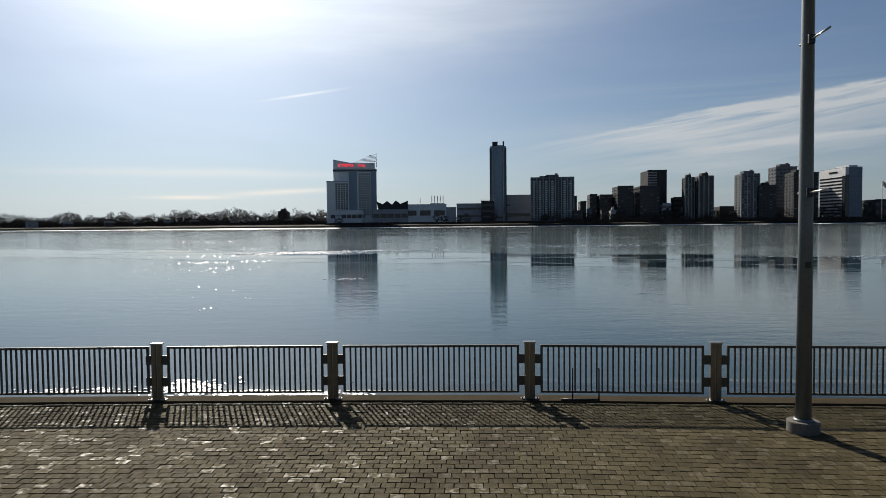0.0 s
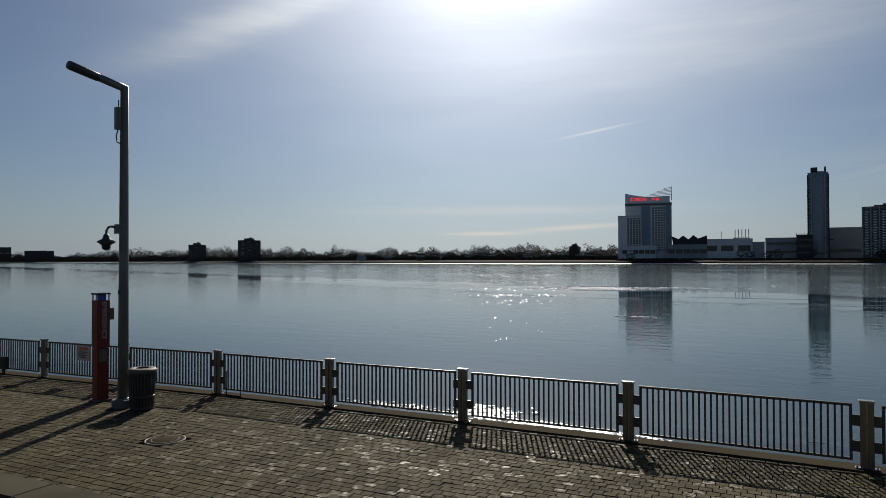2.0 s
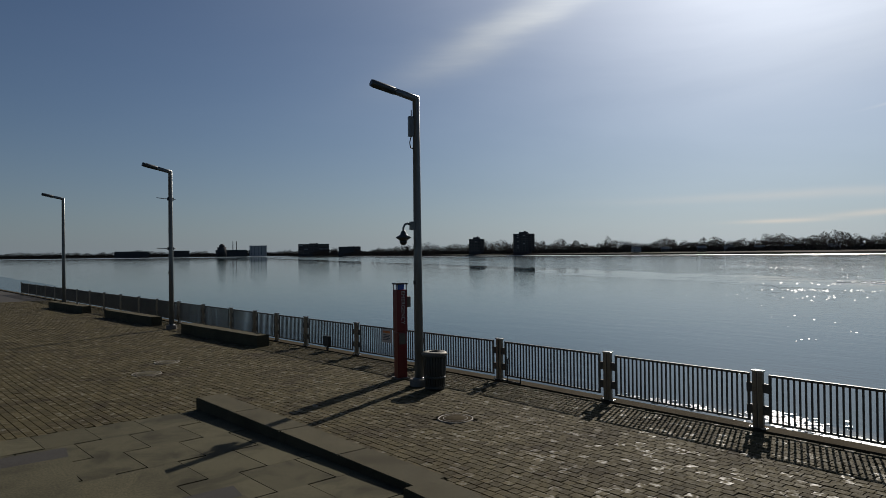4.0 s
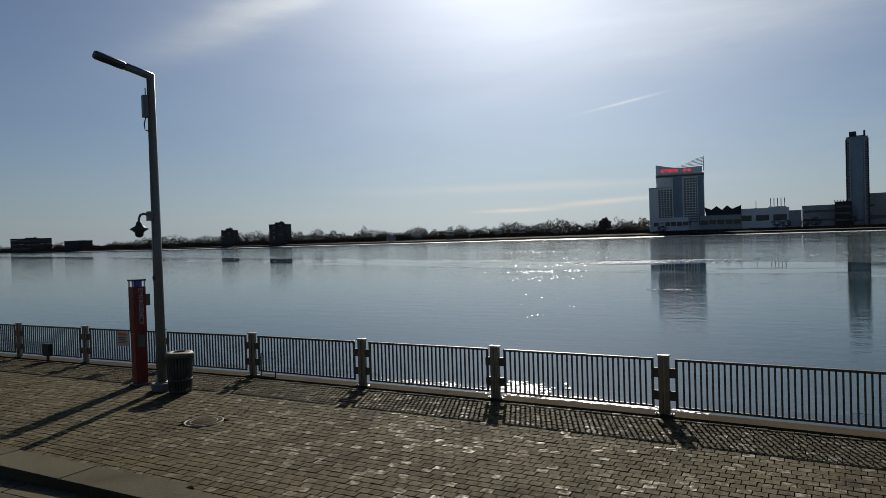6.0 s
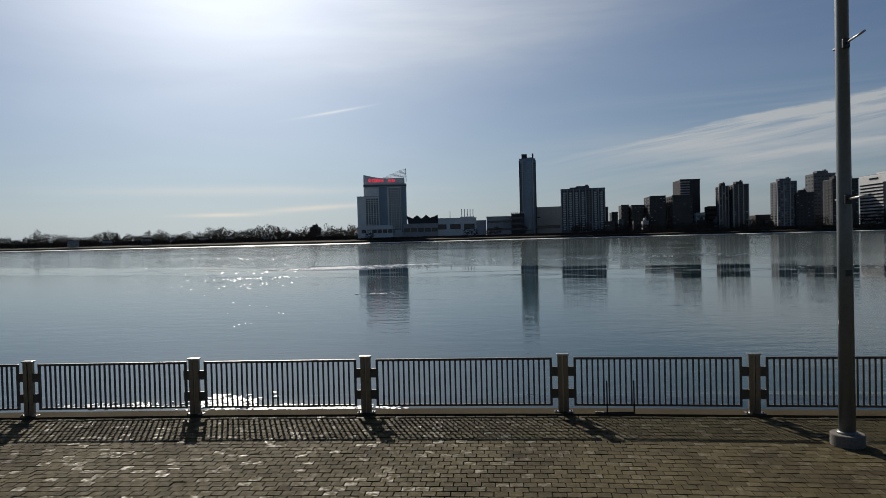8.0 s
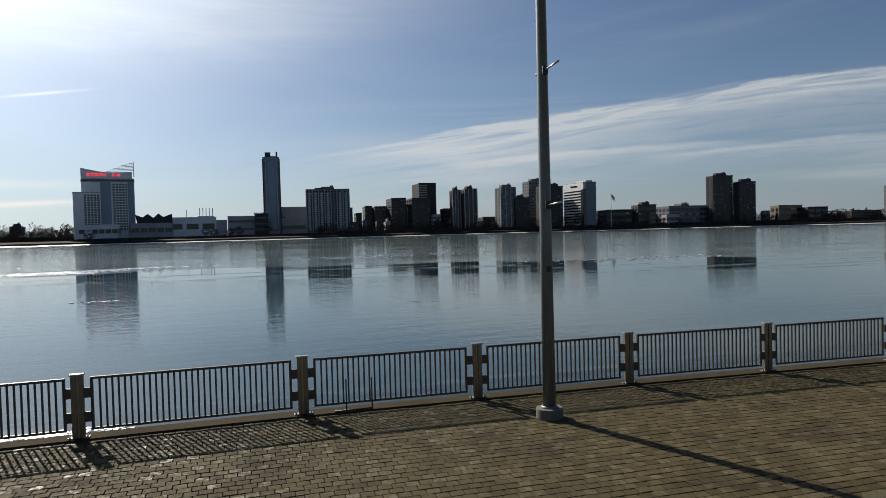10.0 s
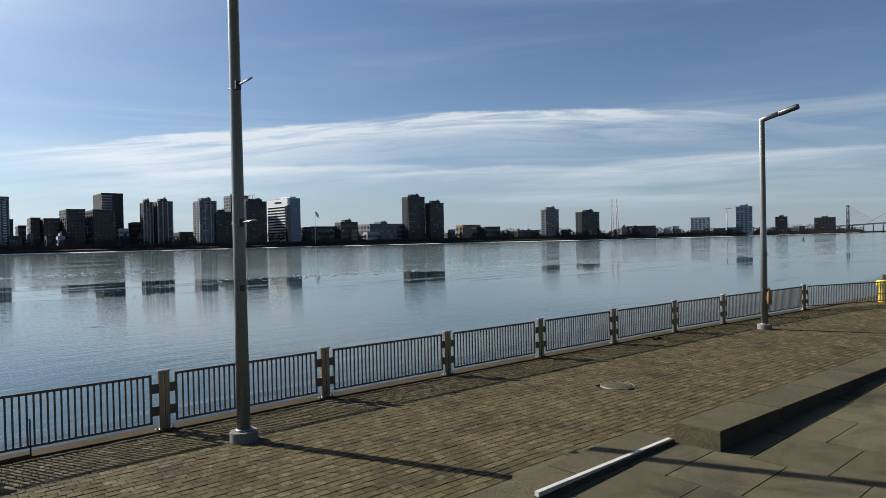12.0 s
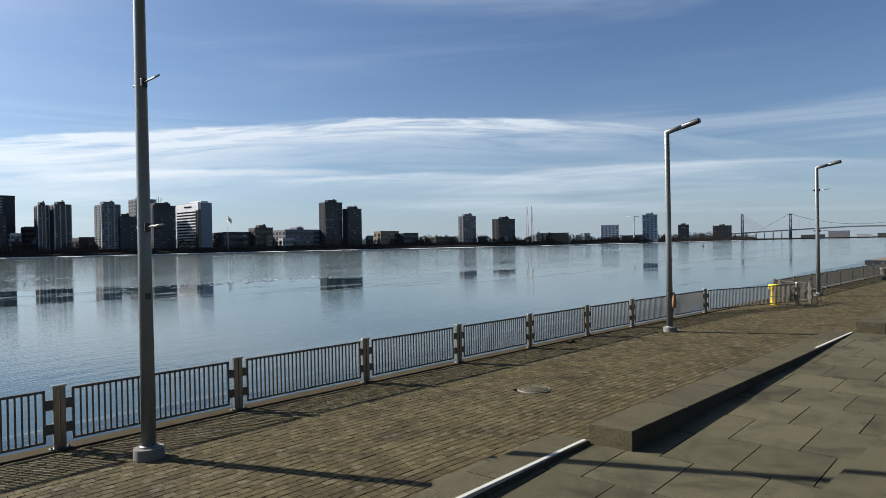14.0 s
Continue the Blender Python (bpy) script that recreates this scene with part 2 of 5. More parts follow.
def water_material():
    """Thin grey ice broken by leads of open, rippled water."""
    m = bpy.data.materials.new("river_water")
    m.use_nodes = True
    N = Nodes(m.node_tree)
    b = m.node_tree.nodes["Principled BSDF"]
    P = N.add("ShaderNodeNewGeometry").outputs["Position"]
    sep = N.add("ShaderNodeSeparateXYZ")
    N.link(P, sep.inputs[0])
    x, y = sep.outputs[0], sep.outputs[1]
    b.inputs["IOR"].default_value = 1.29
    b.inputs["Specular Tint"].default_value = (0.88, 1.0, 0.96, 1.0)
    drift = N.noise(N.mapped(P, rot=(0, 0, 0.05), scale=(0.004, 0.02, 1)), 1.0, 6.0, 0.6, 0.6)
    ragged = N.noise(N.mapped(P, rot=(0, 0, -0.2), scale=(0.03, 0.14, 1)), 1.0, 5.0, 0.62, 0.8)
    # a wandering lead of open water across the channel
    lead = N.math("SUBTRACT", y, N.math("SUBTRACT", 104.0, N.math("MULTIPLY", x, 0.36)))
    lead = N.math("ABSOLUTE", N.math("DIVIDE", lead, 16.0))
    open_lead = N.smooth(N.math("SUBTRACT", N.math("ADD", ragged, 0.35), N.math("MULTIPLY", lead, 0.5)), 0.335, 0.365)
    streak = N.noise(N.mapped(P, rot=(0, 0, -0.25), scale=(0.05, 0.5, 1)), 1.0, 4.0, 0.6, 0.6)
    open_lead = N.math("MULTIPLY", open_lead, N.smooth(streak, 0.33, 0.42))
    # open water along the far shore, and near the quay
    far = N.math("MULTIPLY", N.smooth(N.math("ADD", y, N.math("MULTIPLY", ragged, 260.0)), 640.0, 900.0), 0.5)
    near = N.smooth(N.math("SUBTRACT", N.math("MULTIPLY", ragged, 7.0), N.math("SUBTRACT", y, 20.5)), 0.0, 1.5)
    # small patches ruffled by the wind
    gust = N.noise(N.mapped(P, loc=(4.0, 2.0, 0), rot=(0, 0, 0.1), scale=(0.022, 0.13, 1)), 1.0, 4.0, 0.6, 0.7)
    gust = N.math("MULTIPLY", N.smooth(gust, 0.68, 0.74), 0.5)
    # a field of broken ice standing up in the lead
    ex, ey = N.math("DIVIDE", N.math("ADD", x, 29.0), 13.0), N.math("DIVIDE", N.math("SUBTRACT", y, 126.0), 10.0)
    rubble = N.math("SUBTRACT", 1.2, N.math("ADD", N.math("MULTIPLY", ex, ex), N.math("MULTIPLY", ey, ey)))
    rubble = N.math("MULTIPLY", N.smooth(rubble, 0.0, 0.6), N.smooth(ragged, 0.38, 0.50))
    gust = N.math("MAXIMUM", gust, rubble)
    shore_side = N.math("SUBTRACT", y, N.math("SUBTRACT", 100.0, N.math("MULTIPLY", x, 0.36)))
    close = N.math("SUBTRACT", 1.0, N.smooth(N.math("ADD", shore_side, N.math("MULTIPLY", ragged, 40.0)), -4.0, 24.0))
    patch = N.math("MULTIPLY", N.smooth(drift, 0.64, 0.70), 0.6)
    water = N.math("MAXIMUM", N.math("MAXIMUM", open_lead, far), N.math("MAXIMUM", near, patch))
    tone = N.noise(N.mapped(P, scale=(0.01, 0.05, 1)), 1.0, 6.0, 0.65, 0.5)
    fine = N.noise(N.mapped(P, scale=(0.5, 1.2, 1)), 1.0, 5.0, 0.65, 0.3)
    ice = N.mix(N.smooth(tone, 0.3, 0.7), ICE_DARK, ICE_LIGHT)
    ice = N.mix(N.math("MULTIPLY", N.smooth(fine, 0.55, 0.75), 0.12), ice, (0.30, 0.36, 0.38))
    vein = N.noise(N.mapped(P, rot=(0, 0, -0.12), scale=(0.012, 0.11, 1)), 1.0, 7.0, 0.7, 1.2)
    ridge = N.math("SUBTRACT", 1.0, N.smooth(N.math("ABSOLUTE", N.math("SUBTRACT", vein, 0.52)), 0.0, 0.03))
    ice = N.mix(N.math("MULTIPLY", ridge, 0.55), ice, (0.34, 0.40, 0.42))
    ice = N.mix(N.math("MULTIPLY", close, 0.85), ice, (0.008, 0.030, 0.030))
    N.link(N.mix(water, ice, (0.012, 0.026, 0.030)), b.inputs["Base Color"])
    frost = N.math("MULTIPLY", N.math("SUBTRACT", 1.0, N.math("MULTIPLY", close, 0.8)), N.math("ADD", 0.02, N.math("MULTIPLY", N.smooth(tone, 0.35, 0.65), 0.04)))
    # wind-roughened lanes on the wide reach downstream and far upstream
    lane = N.noise(N.mapped(P, loc=(2.0, 9.0, 0), rot=(0, 0, -0.06), scale=(0.006, 0.075, 1)), 1.0, 5.0, 0.6, 0.5)
    lane = N.math("MULTIPLY", N.smooth(lane, 0.47, 0.60), N.math("ADD", N.smooth(x, 60.0, 160.0), N.math("MULTIPLY", N.smooth(x, -60.0, -160.0), 0.6)))
    open_rough = N.math("ADD", 0.03, N.math("MULTIPLY", near, 0.12))
    gloss = N.add("ShaderNodeMix")
    for sock, v in zip(gloss.inputs[:1] + gloss.inputs[2:4], (water, N.math("ADD", frost, ICE_ROUGH), open_rough)):
        N.link(v, sock)
    N.link(gloss.outputs[0], b.inputs["Roughness"])
    small = N.noise(N.mapped(P, rot=(0, 0, -0.15), scale=(0.7, 1.9, 1)), 2.0, 3.0, 0.55)
    mid = N.noise(N.mapped(P, rot=(0, 0, 0.3), scale=(0.25, 0.8, 1)), 1.0, 3.0, 0.5)
    h = N.math("ADD", N.math("MULTIPLY", small, WAVE_SMALL), N.math("MULTIPLY", mid, WAVE_MID))
    h = N.math("MULTIPLY", h, N.math("ADD", 0.25, N.math("MULTIPLY", close, 0.9)))
    h = N.math("MULTIPLY", h, N.math("SUBTRACT", 1.0, N.math("MULTIPLY", open_lead, 0.6)))
    h = N.math("MULTIPLY", h, N.math("SUBTRACT", 1.0, N.math("MULTIPLY", N.smooth(y, 180.0, 380.0), 0.8)))
    chop = N.noise(N.mapped(P, rot=(0, 0, -0.2), scale=(0.7, 1.1, 1)), 1.0, 3.0, 0.6)
    h = N.math("ADD", h, N.math("MULTIPLY", N.math("MULTIPLY", chop, CHOP), N.math("MAXIMUM", gust, N.math("MULTIPLY", near, 0.3))))
    # frosted grain of the ice sheet, stronger in the wind lanes
    grit = N.noise(N.mapped(P, scale=(1.3, 1.6, 1)), 1.6, 2.0, 0.5)
    grit = N.math("MULTIPLY", N.math("MULTIPLY", grit, GRIT), N.math("MULTIPLY", N.math("SUBTRACT", 1.0, N.math("MULTIPLY", N.math("MAXIMUM", close, open_lead), 0.9)), N.math("ADD", N.math("ADD", 0.7, N.math("MULTIPLY", tone, 0.6)), N.math("MULTIPLY", lane, 2.2))))
    h = N.math("ADD", h, grit)
    bn = N.add("ShaderNodeBump")
    bn.inputs["Strength"].default_value, bn.inputs["Distance"].default_value = 1.0, 1.0
    N.link(h, bn.inputs["Height"])
    N.link(bn.outputs[0], b.inputs["Normal"])
    return m


ICE_DARK, ICE_LIGHT, ICE_ROUGH = (0.058, 0.085, 0.082), (0.14, 0.175, 0.168), 0.04
WAVE_SMALL, WAVE_MID, CHOP, GRIT = 0.007, 0.013, 0.12, 0.018
M_WATER = water_material()
BRICK_TONE = (0.075, 0.062, 0.031)
M_BRICK = material("paver_brick", BRICK_TONE, 0.84, 0, 60, 0.3, 0.8, 0.75, 0.4, second=(0.036, 0.028, 0.018), each=0.26, spec=0.06, glint=0.34)
M_BRICKS = material("paver_bricks", BRICK_TONE, 0.84, 0, 60, 0.3, 0.8, 0.75, 0.4, second=(0.036, 0.028, 0.018), island=0.26, spec=0.06, glint=0.34)
M_SAND = material("joint_sand", (0.016, 0.013, 0.009), 0.95, 0, 120, 0.3, 0.6, 0.3, 0.4)
M_CURB = material("pale_concrete", (0.056, 0.045, 0.028), 0.95, 0, 45, 0.25, 0.8, 0.5, 0.3, spec=0.03)
M_GRANITE = material("grey_granite", (0.066, 0.058, 0.035), 0.9, 0, 70, 0.85, 1.0, 0.5, 0.3, each=0.1, spec=0.12)
M_SLAB = material("stone_slab", (0.074, 0.067, 0.040), 0.9, 0, 60, 0.35, 1.1, 1.0, 0.3, second=(0.036, 0.033, 0.021), each=0.16, spec=0.12)
M_STRIP = material("white_nosing", (0.42, 0.41, 0.37), 0.6, 0, 50, 0.1, 2.0, 0.3, 0.1)
M_RAIL = material("bronze_painted_steel", (0.085, 0.077, 0.062), 0.42, 0.3, 40, 0.2, 2.0, 0.3, 0.1)
M_POST = material("galvanised_steel", (0.25, 0.22, 0.175), 0.34, 0.75, 35, 0.2, 1.5, 0.35, 0.1)
M_CAP = material("bright_steel_cap", (0.42, 0.40, 0.36), 0.32, 0.9, 35, 0.15, 1.5, 0.2, 0.05)
M_BASE = material("lamp_base_concrete", (0.17, 0.16, 0.14), 0.9, 0, 40, 0.2, 1.0, 0.3, 0.2, spec=0.15)
M_POLE = material("grey_painted_pole", (0.16, 0.172, 0.165), 0.4, 0.35, 20, 0.08, 0.8, 0.2, 0.05)
M_HEAD = material("dark_lamp_head", (0.06, 0.065, 0.065), 0.4, 0.4, 20, 0.1, 1.0, 0.2, 0.05)
M_RED = material("red_enamel", (0.15, 0.012, 0.011), 0.35, 0, 20, 0.1, 1.0, 0.25, 0.05)
M_BLACK = material("black_steel", (0.03, 0.032, 0.032), 0.45, 0.3, 30, 0.2, 1.0, 0.2, 0.1)
M_WHITE = material("white_plastic", (0.42, 0.42, 0.41), 0.45, 0, 20, 0.05, 1.0, 0.15, 0.05)
M_YELLOW = material("yellow_plastic", (0.75, 0.52, 0.02), 0.4, 0, 20, 0.08, 1.0, 0.15, 0.05)
M_BLUE = material("blue_lens", (0.03, 0.10, 0.45), 0.2, 0, 10, 0.05, 1.0, 0.1, 0.0)
M_IRON = material("cast_iron", (0.13, 0.115, 0.09), 0.6, 0.3, 60, 0.3, 2.0, 0.3, 0.3)
M_EARTH = material("river_bank", (0.022, 0.019, 0.013), 0.95, 0, 0.3, 0.3, 0.02, 0.5, 0.0, second=(0.036, 0.029, 0.02), spec=0.08)
# white of the shore ice, also given to the plates imitating sun glints
M_ICE_AND_GLINT = material("shore_ice", (0.80, 0.82, 0.84), 0.42, 0, 0.3, 0.15, 0.05, 0.3, 0.0)
M_TWIG = material("bare_branches", (0.062, 0.05, 0.04), 0.95, 0, 0.3, 0.3, 0.02, 0.4, 0.0, island=0.3, spec=0.1)


# ---- mesh helpers ----
def mesh_from(bm, name, mat):
    me = bpy.data.meshes.new(name)
    bm.to_mesh(me)
    bm.free()
    me.materials.append(mat)
    return me


def part(name, bm, mat, parent=None, label="", at=None):
    me = bm if isinstance(bm, bpy.types.Mesh) else mesh_from(bm, name, mat)
    ob = new(name, me)
    if parent is not None:
        ob.parent = parent
    if at is not None:
        ob.matrix_basis = at
    if label:
        ob["label"] = label
    return ob


def thing(name, label, category, group="", kind="", at=None):
    ob = new(name)
    ob.empty_display_size = 0.2
    if at is not None:
        ob.matrix_basis = at
    return tagged(ob, label, category, group, kind)


def box(x0, x1, y0, y1, z0, z1, bevel=0.0, bm=None):
    bm = bm or bmesh.new()
    made = bmesh.ops.create_cube(bm, size=1.0)["verts"]
    for v in made:
        v.co = Vector(((x0 + x1) / 2 + v.co.x * (x1 - x0), (y0 + y1) / 2 + v.co.y * (y1 - y0), (z0 + z1) / 2 + v.co.z * (z1 - z0)))
    if bevel:
        edges = list({e for v in made for e in v.link_edges})
        bmesh.ops.bevel(bm, geom=edges, offset=bevel, segments=2, affect="EDGES", profile=0.6)
    return bm


def rod(a, b, r0, r1=None, sides=12, bm=None, caps=True):
    bm = bm or bmesh.new()
    a, b = Vector(a), Vector(b)
    d = b - a
    m = Matrix.Translation((a + b) / 2) @ d.to_track_quat("Z", "Y").to_matrix().to_4x4()
    bmesh.ops.create_cone(bm, cap_ends=caps, segments=sides, radius1=r0, radius2=r1 if r1 is not None else r0, depth=d.length, matrix=m)
    for f in bm.faces:
        f.smooth = len(f.verts) == 4
    return bm


def tube(points, radii, sides=14, bm=None):
    """A round tube through points, mitred at its bends."""
    bm = bm or bmesh.new()
    pts = [Vector(p) for p in points]
    rings = []
    side = None
    for i, p in enumerate(pts):
        a = (pts[i] - pts[i - 1]).normalized() if i else (pts[1] - pts[0]).normalized()
        b = (pts[i + 1] - pts[i]).normalized() if i + 1 < len(pts) else a
        t = (a + b).normalized()
        if side is None:
            side = t.orthogonal().normalized()
        u = (side - t * side.dot(t)).normalized()
        w = t.cross(u)
        stretch = 1.0 / max(0.3, t.dot(a))
        bend = (b - a)
        k = bend.normalized() if bend.length > 1e-4 else None
        ring = []
        for n in range(sides):
            q = u * math.cos(2 * math.pi * n / sides) + w * math.sin(2 * math.pi * n / sides)
            if k is not None:
                q = q + k * q.dot(k) * (stretch - 1)
            ring.append(bm.verts.new(p + q * radii[i]))
        rings.append(ring)
        side = u
    for r0, r1 in zip(rings, rings[1:]):
        for n in range(sides):
            f = bm.faces.new((r0[n], r0[(n + 1) % sides], r1[(n + 1) % sides], r1[n]))
            f.smooth = True
    bm.faces.new(list(reversed(rings[0])))
    bm.faces.new(rings[-1])
    return bm


def lathe(profile, sides=24, bm=None):
    bm = bm or bmesh.new()
    rings = [[bm.verts.new((r * math.cos(2 * math.pi * n / sides), r * math.sin(2 * math.pi * n / sides), z)) for n in range(sides)] for r, z in profile]
    for r0, r1 in zip(rings, rings[1:]):
        for n in range(sides):
            bm.faces.new((r0[n], r0[(n + 1) % sides], r1[(n + 1) % sides], r1[n])).smooth = True
    bm.faces.new(list(reversed(rings[0])))
    bm.faces.new(rings[-1])
    return bm


def flat(bm):
    for f in bm.faces:
        f.smooth = False
    return bm


def prism(outline, z0, z1, bm=None):
    """A vertical prism over a plan outline; z0, z1 numbers or functions of x."""
    bm = bm or bmesh.new()
    lo = [bm.verts.new((x, y, z0(x) if callable(z0) else z0)) for x, y in outline]
    hi = [bm.verts.new((x, y, z1(x) if callable(z1) else z1)) for x, y in outline]
    n = len(outline)
    bm.faces.new(list(reversed(lo)))
    bm.faces.new(hi)
    for i in range(n):
        bm.faces.new((lo[i], lo[(i + 1) % n], hi[(i + 1) % n], hi[i]))
    bmesh.ops.recalc_face_normals(bm, faces=bm.faces)
    return bm


def polar(az, d):
    return d * math.sin(radians(az)), d * math.cos(radians(az))


# ---- setting: water, banks, promenade ----
WATER_Z = -2.3
FENCE_X = (-120, -41.0, -26.4, -19.2, -12.8, -6.0, -2.6, 1.1, 4.5, 8.0, 14.9, 21.7, 24.9, 31.2, 40.4, 62.0, 140.0, 420.0)
FENCE_Y = (5.6, 10.28, 11.1, 11.58, 12.1, 12.34, 12.42, 12.44, 12.3, 12.18, 11.75, 11.25, 10.88, 10.15, 9.25, 7.45, 0.9, -24.0)


def fence_y(x):
    return float(np.interp(x, FENCE_X, FENCE_Y)) + 0.0105 * max(0.0, x - 16.0)


def ramp_z(x):
    return max(0.0, 0.0217 * (x + 14.95))


def strip_mesh(xs, y_lo, y_hi, z_lo, z_hi):
    """A long solid strip following the quay: y and z as functions of x."""
    bm = bmesh.new()
    rows = []
    for x in xs:
        rows.append([bm.verts.new((x, y_lo(x), z_lo(x))), bm.verts.new((x, y_hi(x), z_lo(x))), bm.verts.new((x, y_hi(x), z_hi(x))), bm.verts.new((x, y_lo(x), z_hi(x)))])
    for a, b in zip(rows, rows[1:]):
        for i in range(4):
            bm.faces.new((a[i], a[(i + 1) % 4], b[(i + 1) % 4], b[i]))
    bm.faces.new(rows[0])
    bm.faces.new(rows[-1])
    bmesh.ops.recalc_face_normals(bm, faces=bm.faces)
    return bm


XS = [x * 2.0 for x in range(-60, 71)] + [180.0, 260.0, 420.0]
water = part("water", box(-4900, 4900, -60, 4900, WATER_Z - 6, WATER_Z), M_WATER)
tagged(water, "calm grey-blue river water with faint ripples", "river", kind="structure")
ground = part("ground", box(-4900, 4900, -4900, -0.0 - 14, -3.5, 0.0), M_EARTH)
tagged(ground, "bare ground behind the riverside promenade", "ground", kind="structure")
quay = part("pavement", strip_mesh(XS, lambda x: -14.0, lambda x: fence_y(x) + 0.2, lambda x: -4.0, lambda x: -0.035), M_SAND)
tagged(quay, "riverside promenade paved with brown brick setts", "promenade", kind="structure")
curb = part("kerb", strip_mesh(XS, lambda x: fence_y(x) - 0.11, lambda x: fence_y(x) + 0.28, lambda x: -2.9, lambda x: 0.03), M_CURB)
tagged(curb, "pale concrete kerb along the quay edge", "kerb", kind="structure")


# ---- promenade walls and terrace ----
def bench_wall(outline, top, name="seat_wall"):
    t = thing(name, "long low grey granite seat wall beside the ramped terrace", "seat wall", "granite seat walls")
    (xa, ya), (xb, yb), (xc, yc), (xd, yd) = outline
    n = max(2, round((xb - xa) / 1.9))
    for i in range(n):
        s0, s1 = i / n + (0.0003 if i else 0), (i + 1) / n - (0.0003 if i < n - 1 else 0)
        corners = [(xa + (xb - xa) * s0, ya + (yb - ya) * s0), (xa + (xb - xa) * s1, ya + (yb - ya) * s1), (xd + (xc - xd) * s1, yd + (yc - yd) * s1), (xd + (xc - xd) * s0, yd + (yc - yd) * s0)]
        bm = prism(corners, -0.2, top)
        rim = [e for e in bm.edges if all(v.co.z > 0.0 for v in e.verts)]
        bmesh.ops.bevel(bm, geom=rim, offset=0.012, segments=2, affect="EDGES")
        part("granite_block", bm, M_GRANITE, t)
    return t


LOW = [((-15.0, 4.83), (-7.3, 5.16), 0.58, 0.27), ((-7.3, 4.98), (8.76, 4.40), 0.62, 0.57), ((8.79, 3.77), (21.3, 2.93), 0.65, 0.79),
       ((21.35, 2.22), (34.5, 1.30), 0.68, 1.08), ((34.6, 0.66), (48.0, -0.30), 0.68, 1.36)]
for (x0, y0), (x1, y1), w, top in LOW:
    rise = (lambda x: 0.29 + 0.28 * (x + 7.3) / 16.02) if x0 == -7.3 else top
    bench_wall([(x0, y0), (x1, y1), (x1, y1 + w), (x0, y0 + w)], rise)
for x0, y0, x1, y1, z in ((5.9, 4.52, 8.74, 4.44, 0.553), (17.9, 3.2, 21.25, 2.96, 0.79), (31.0, 1.57, 34.4, 1.33, 1.08)):
    s = part("nosing_strip", prism([(x0, y0), (x1, y1), (x1, y1 + 0.06), (x0, y0 + 0.06)], z - 0.06, z + 0.022 if z == 0.553 else z + 0.006), M_STRIP)
    tagged(s, "white safety nosing strip on the wall edge", "nosing strip", "nosing strips")

# the terrace: a ramped floor and the steps behind it
def land_face(x):
    for (x0, y0), (x1, y1), w, top in LOW:
        if x <= x1:
            return y0 + (y1 - y0) * (x - x0) / (x1 - x0)
    return -1.0


TX = [-14.95 + i * 0.3 for i in range(0, 215)]
terrace = part("floor", strip_mesh(TX, lambda x: -14.0, lambda x: land_face(x) + 0.25, lambda x: -0.3, lambda x: ramp_z(x) - 0.03), M_SAND)
tagged(terrace, "gently ramped terrace floor of large stone slabs", "terrace", kind="structure")


def step_y(n, x):
    return (2.2 - 0.095 * x, 1.72 - 0.12 * x, 0.98 - 0.12 * x, 0.3 - 0.1 * x)[n]


STEP_Z = (0.65, 0.99, 1.33, 1.70)


def step_top(n, x):
    return STEP_Z[n] + max(0.0, 0.012 * (x - 14))


for n in range(4):
    xs = [-7.0 + i * 1.0 for i in range(48)]
    st = part("step", strip_mesh(xs, lambda x: -14.0 if n == 3 else step_y(n, x) - 1.3, lambda x: step_y(n, x) - 0.012, lambda x: -0.1, lambda x: step_top(n, x) - 0.02), M_SAND)
    tagged(st, "broad stone terrace step", "step", "terrace steps", kind="structure")
    for i in range(38):
        x0 = -7.0 + i * 1.25 + 0.4 * (n % 2)
        x1 = x0 + 1.242
        back = [step_y(n, x) - (1.25 if n < 3 else 2.4) for x in (x0, x1)]
        bm = prism([(x0, back[0]), (x1, back[1]), (x1, step_y(n, x1)), (x0, step_y(n, x0))], lambda x: step_top(n, x) - 0.15, lambda x: step_top(n, x))
        part("slab", bm, M_SLAB, st)
for n, xa, xb in ((0, 12.9, 15.4),):
    s = part("nosing_strip", prism([(xa, step_y(n, xa) - 0.07), (xb, step_y(n, xb) - 0.07), (xb, step_y(n, xb) - 0.01), (xa, step_y(n, xa) - 0.01)], STEP_Z[n], STEP_Z[n] + 0.012), M_STRIP)
    tagged(s, "white safety nosing strip on a terrace step", "nosing strip", "nosing strips")

# ---- fence ----
def make_post():
    t = thing("fence_post", "twin-plate bronze steel railing post on the quay kerb", "fence post", "railing posts")
    for s in (-1, 1):
        part("plate", box(s * 0.056 - 0.044, s * 0.056 + 0.044, -0.04, 0.04, 0.03, 1.10, 0.012), M_POST, t)
        part("foot", box(s * 0.12 - 0.05, s * 0.12 + 0.05, -0.06, 0.06, 0.03, 0.05, 0.004), M_CAP, t)
        b = rod((s * 0.14, -0.035, 0.05), (s * 0.14, -0.035, 0.075), 0.016, sides=6)
        part("bolt", b, M_BLACK, t)
        for z in (0.71, 0.295):
            part("bracket", box(s * 0.155 - 0.057, s * 0.155 + 0.057, -0.022, 0.022, z, z + 0.175, 0.004), M_RAIL, t)
    part("web", box(-0.014, 0.014, -0.015, 0.015, 0.03, 1.10), M_CAP, t)
    part("cap", box(-0.115, 0.115, -0.06, 0.06, 1.10, 1.13, 0.008), M_CAP, t)
    return t


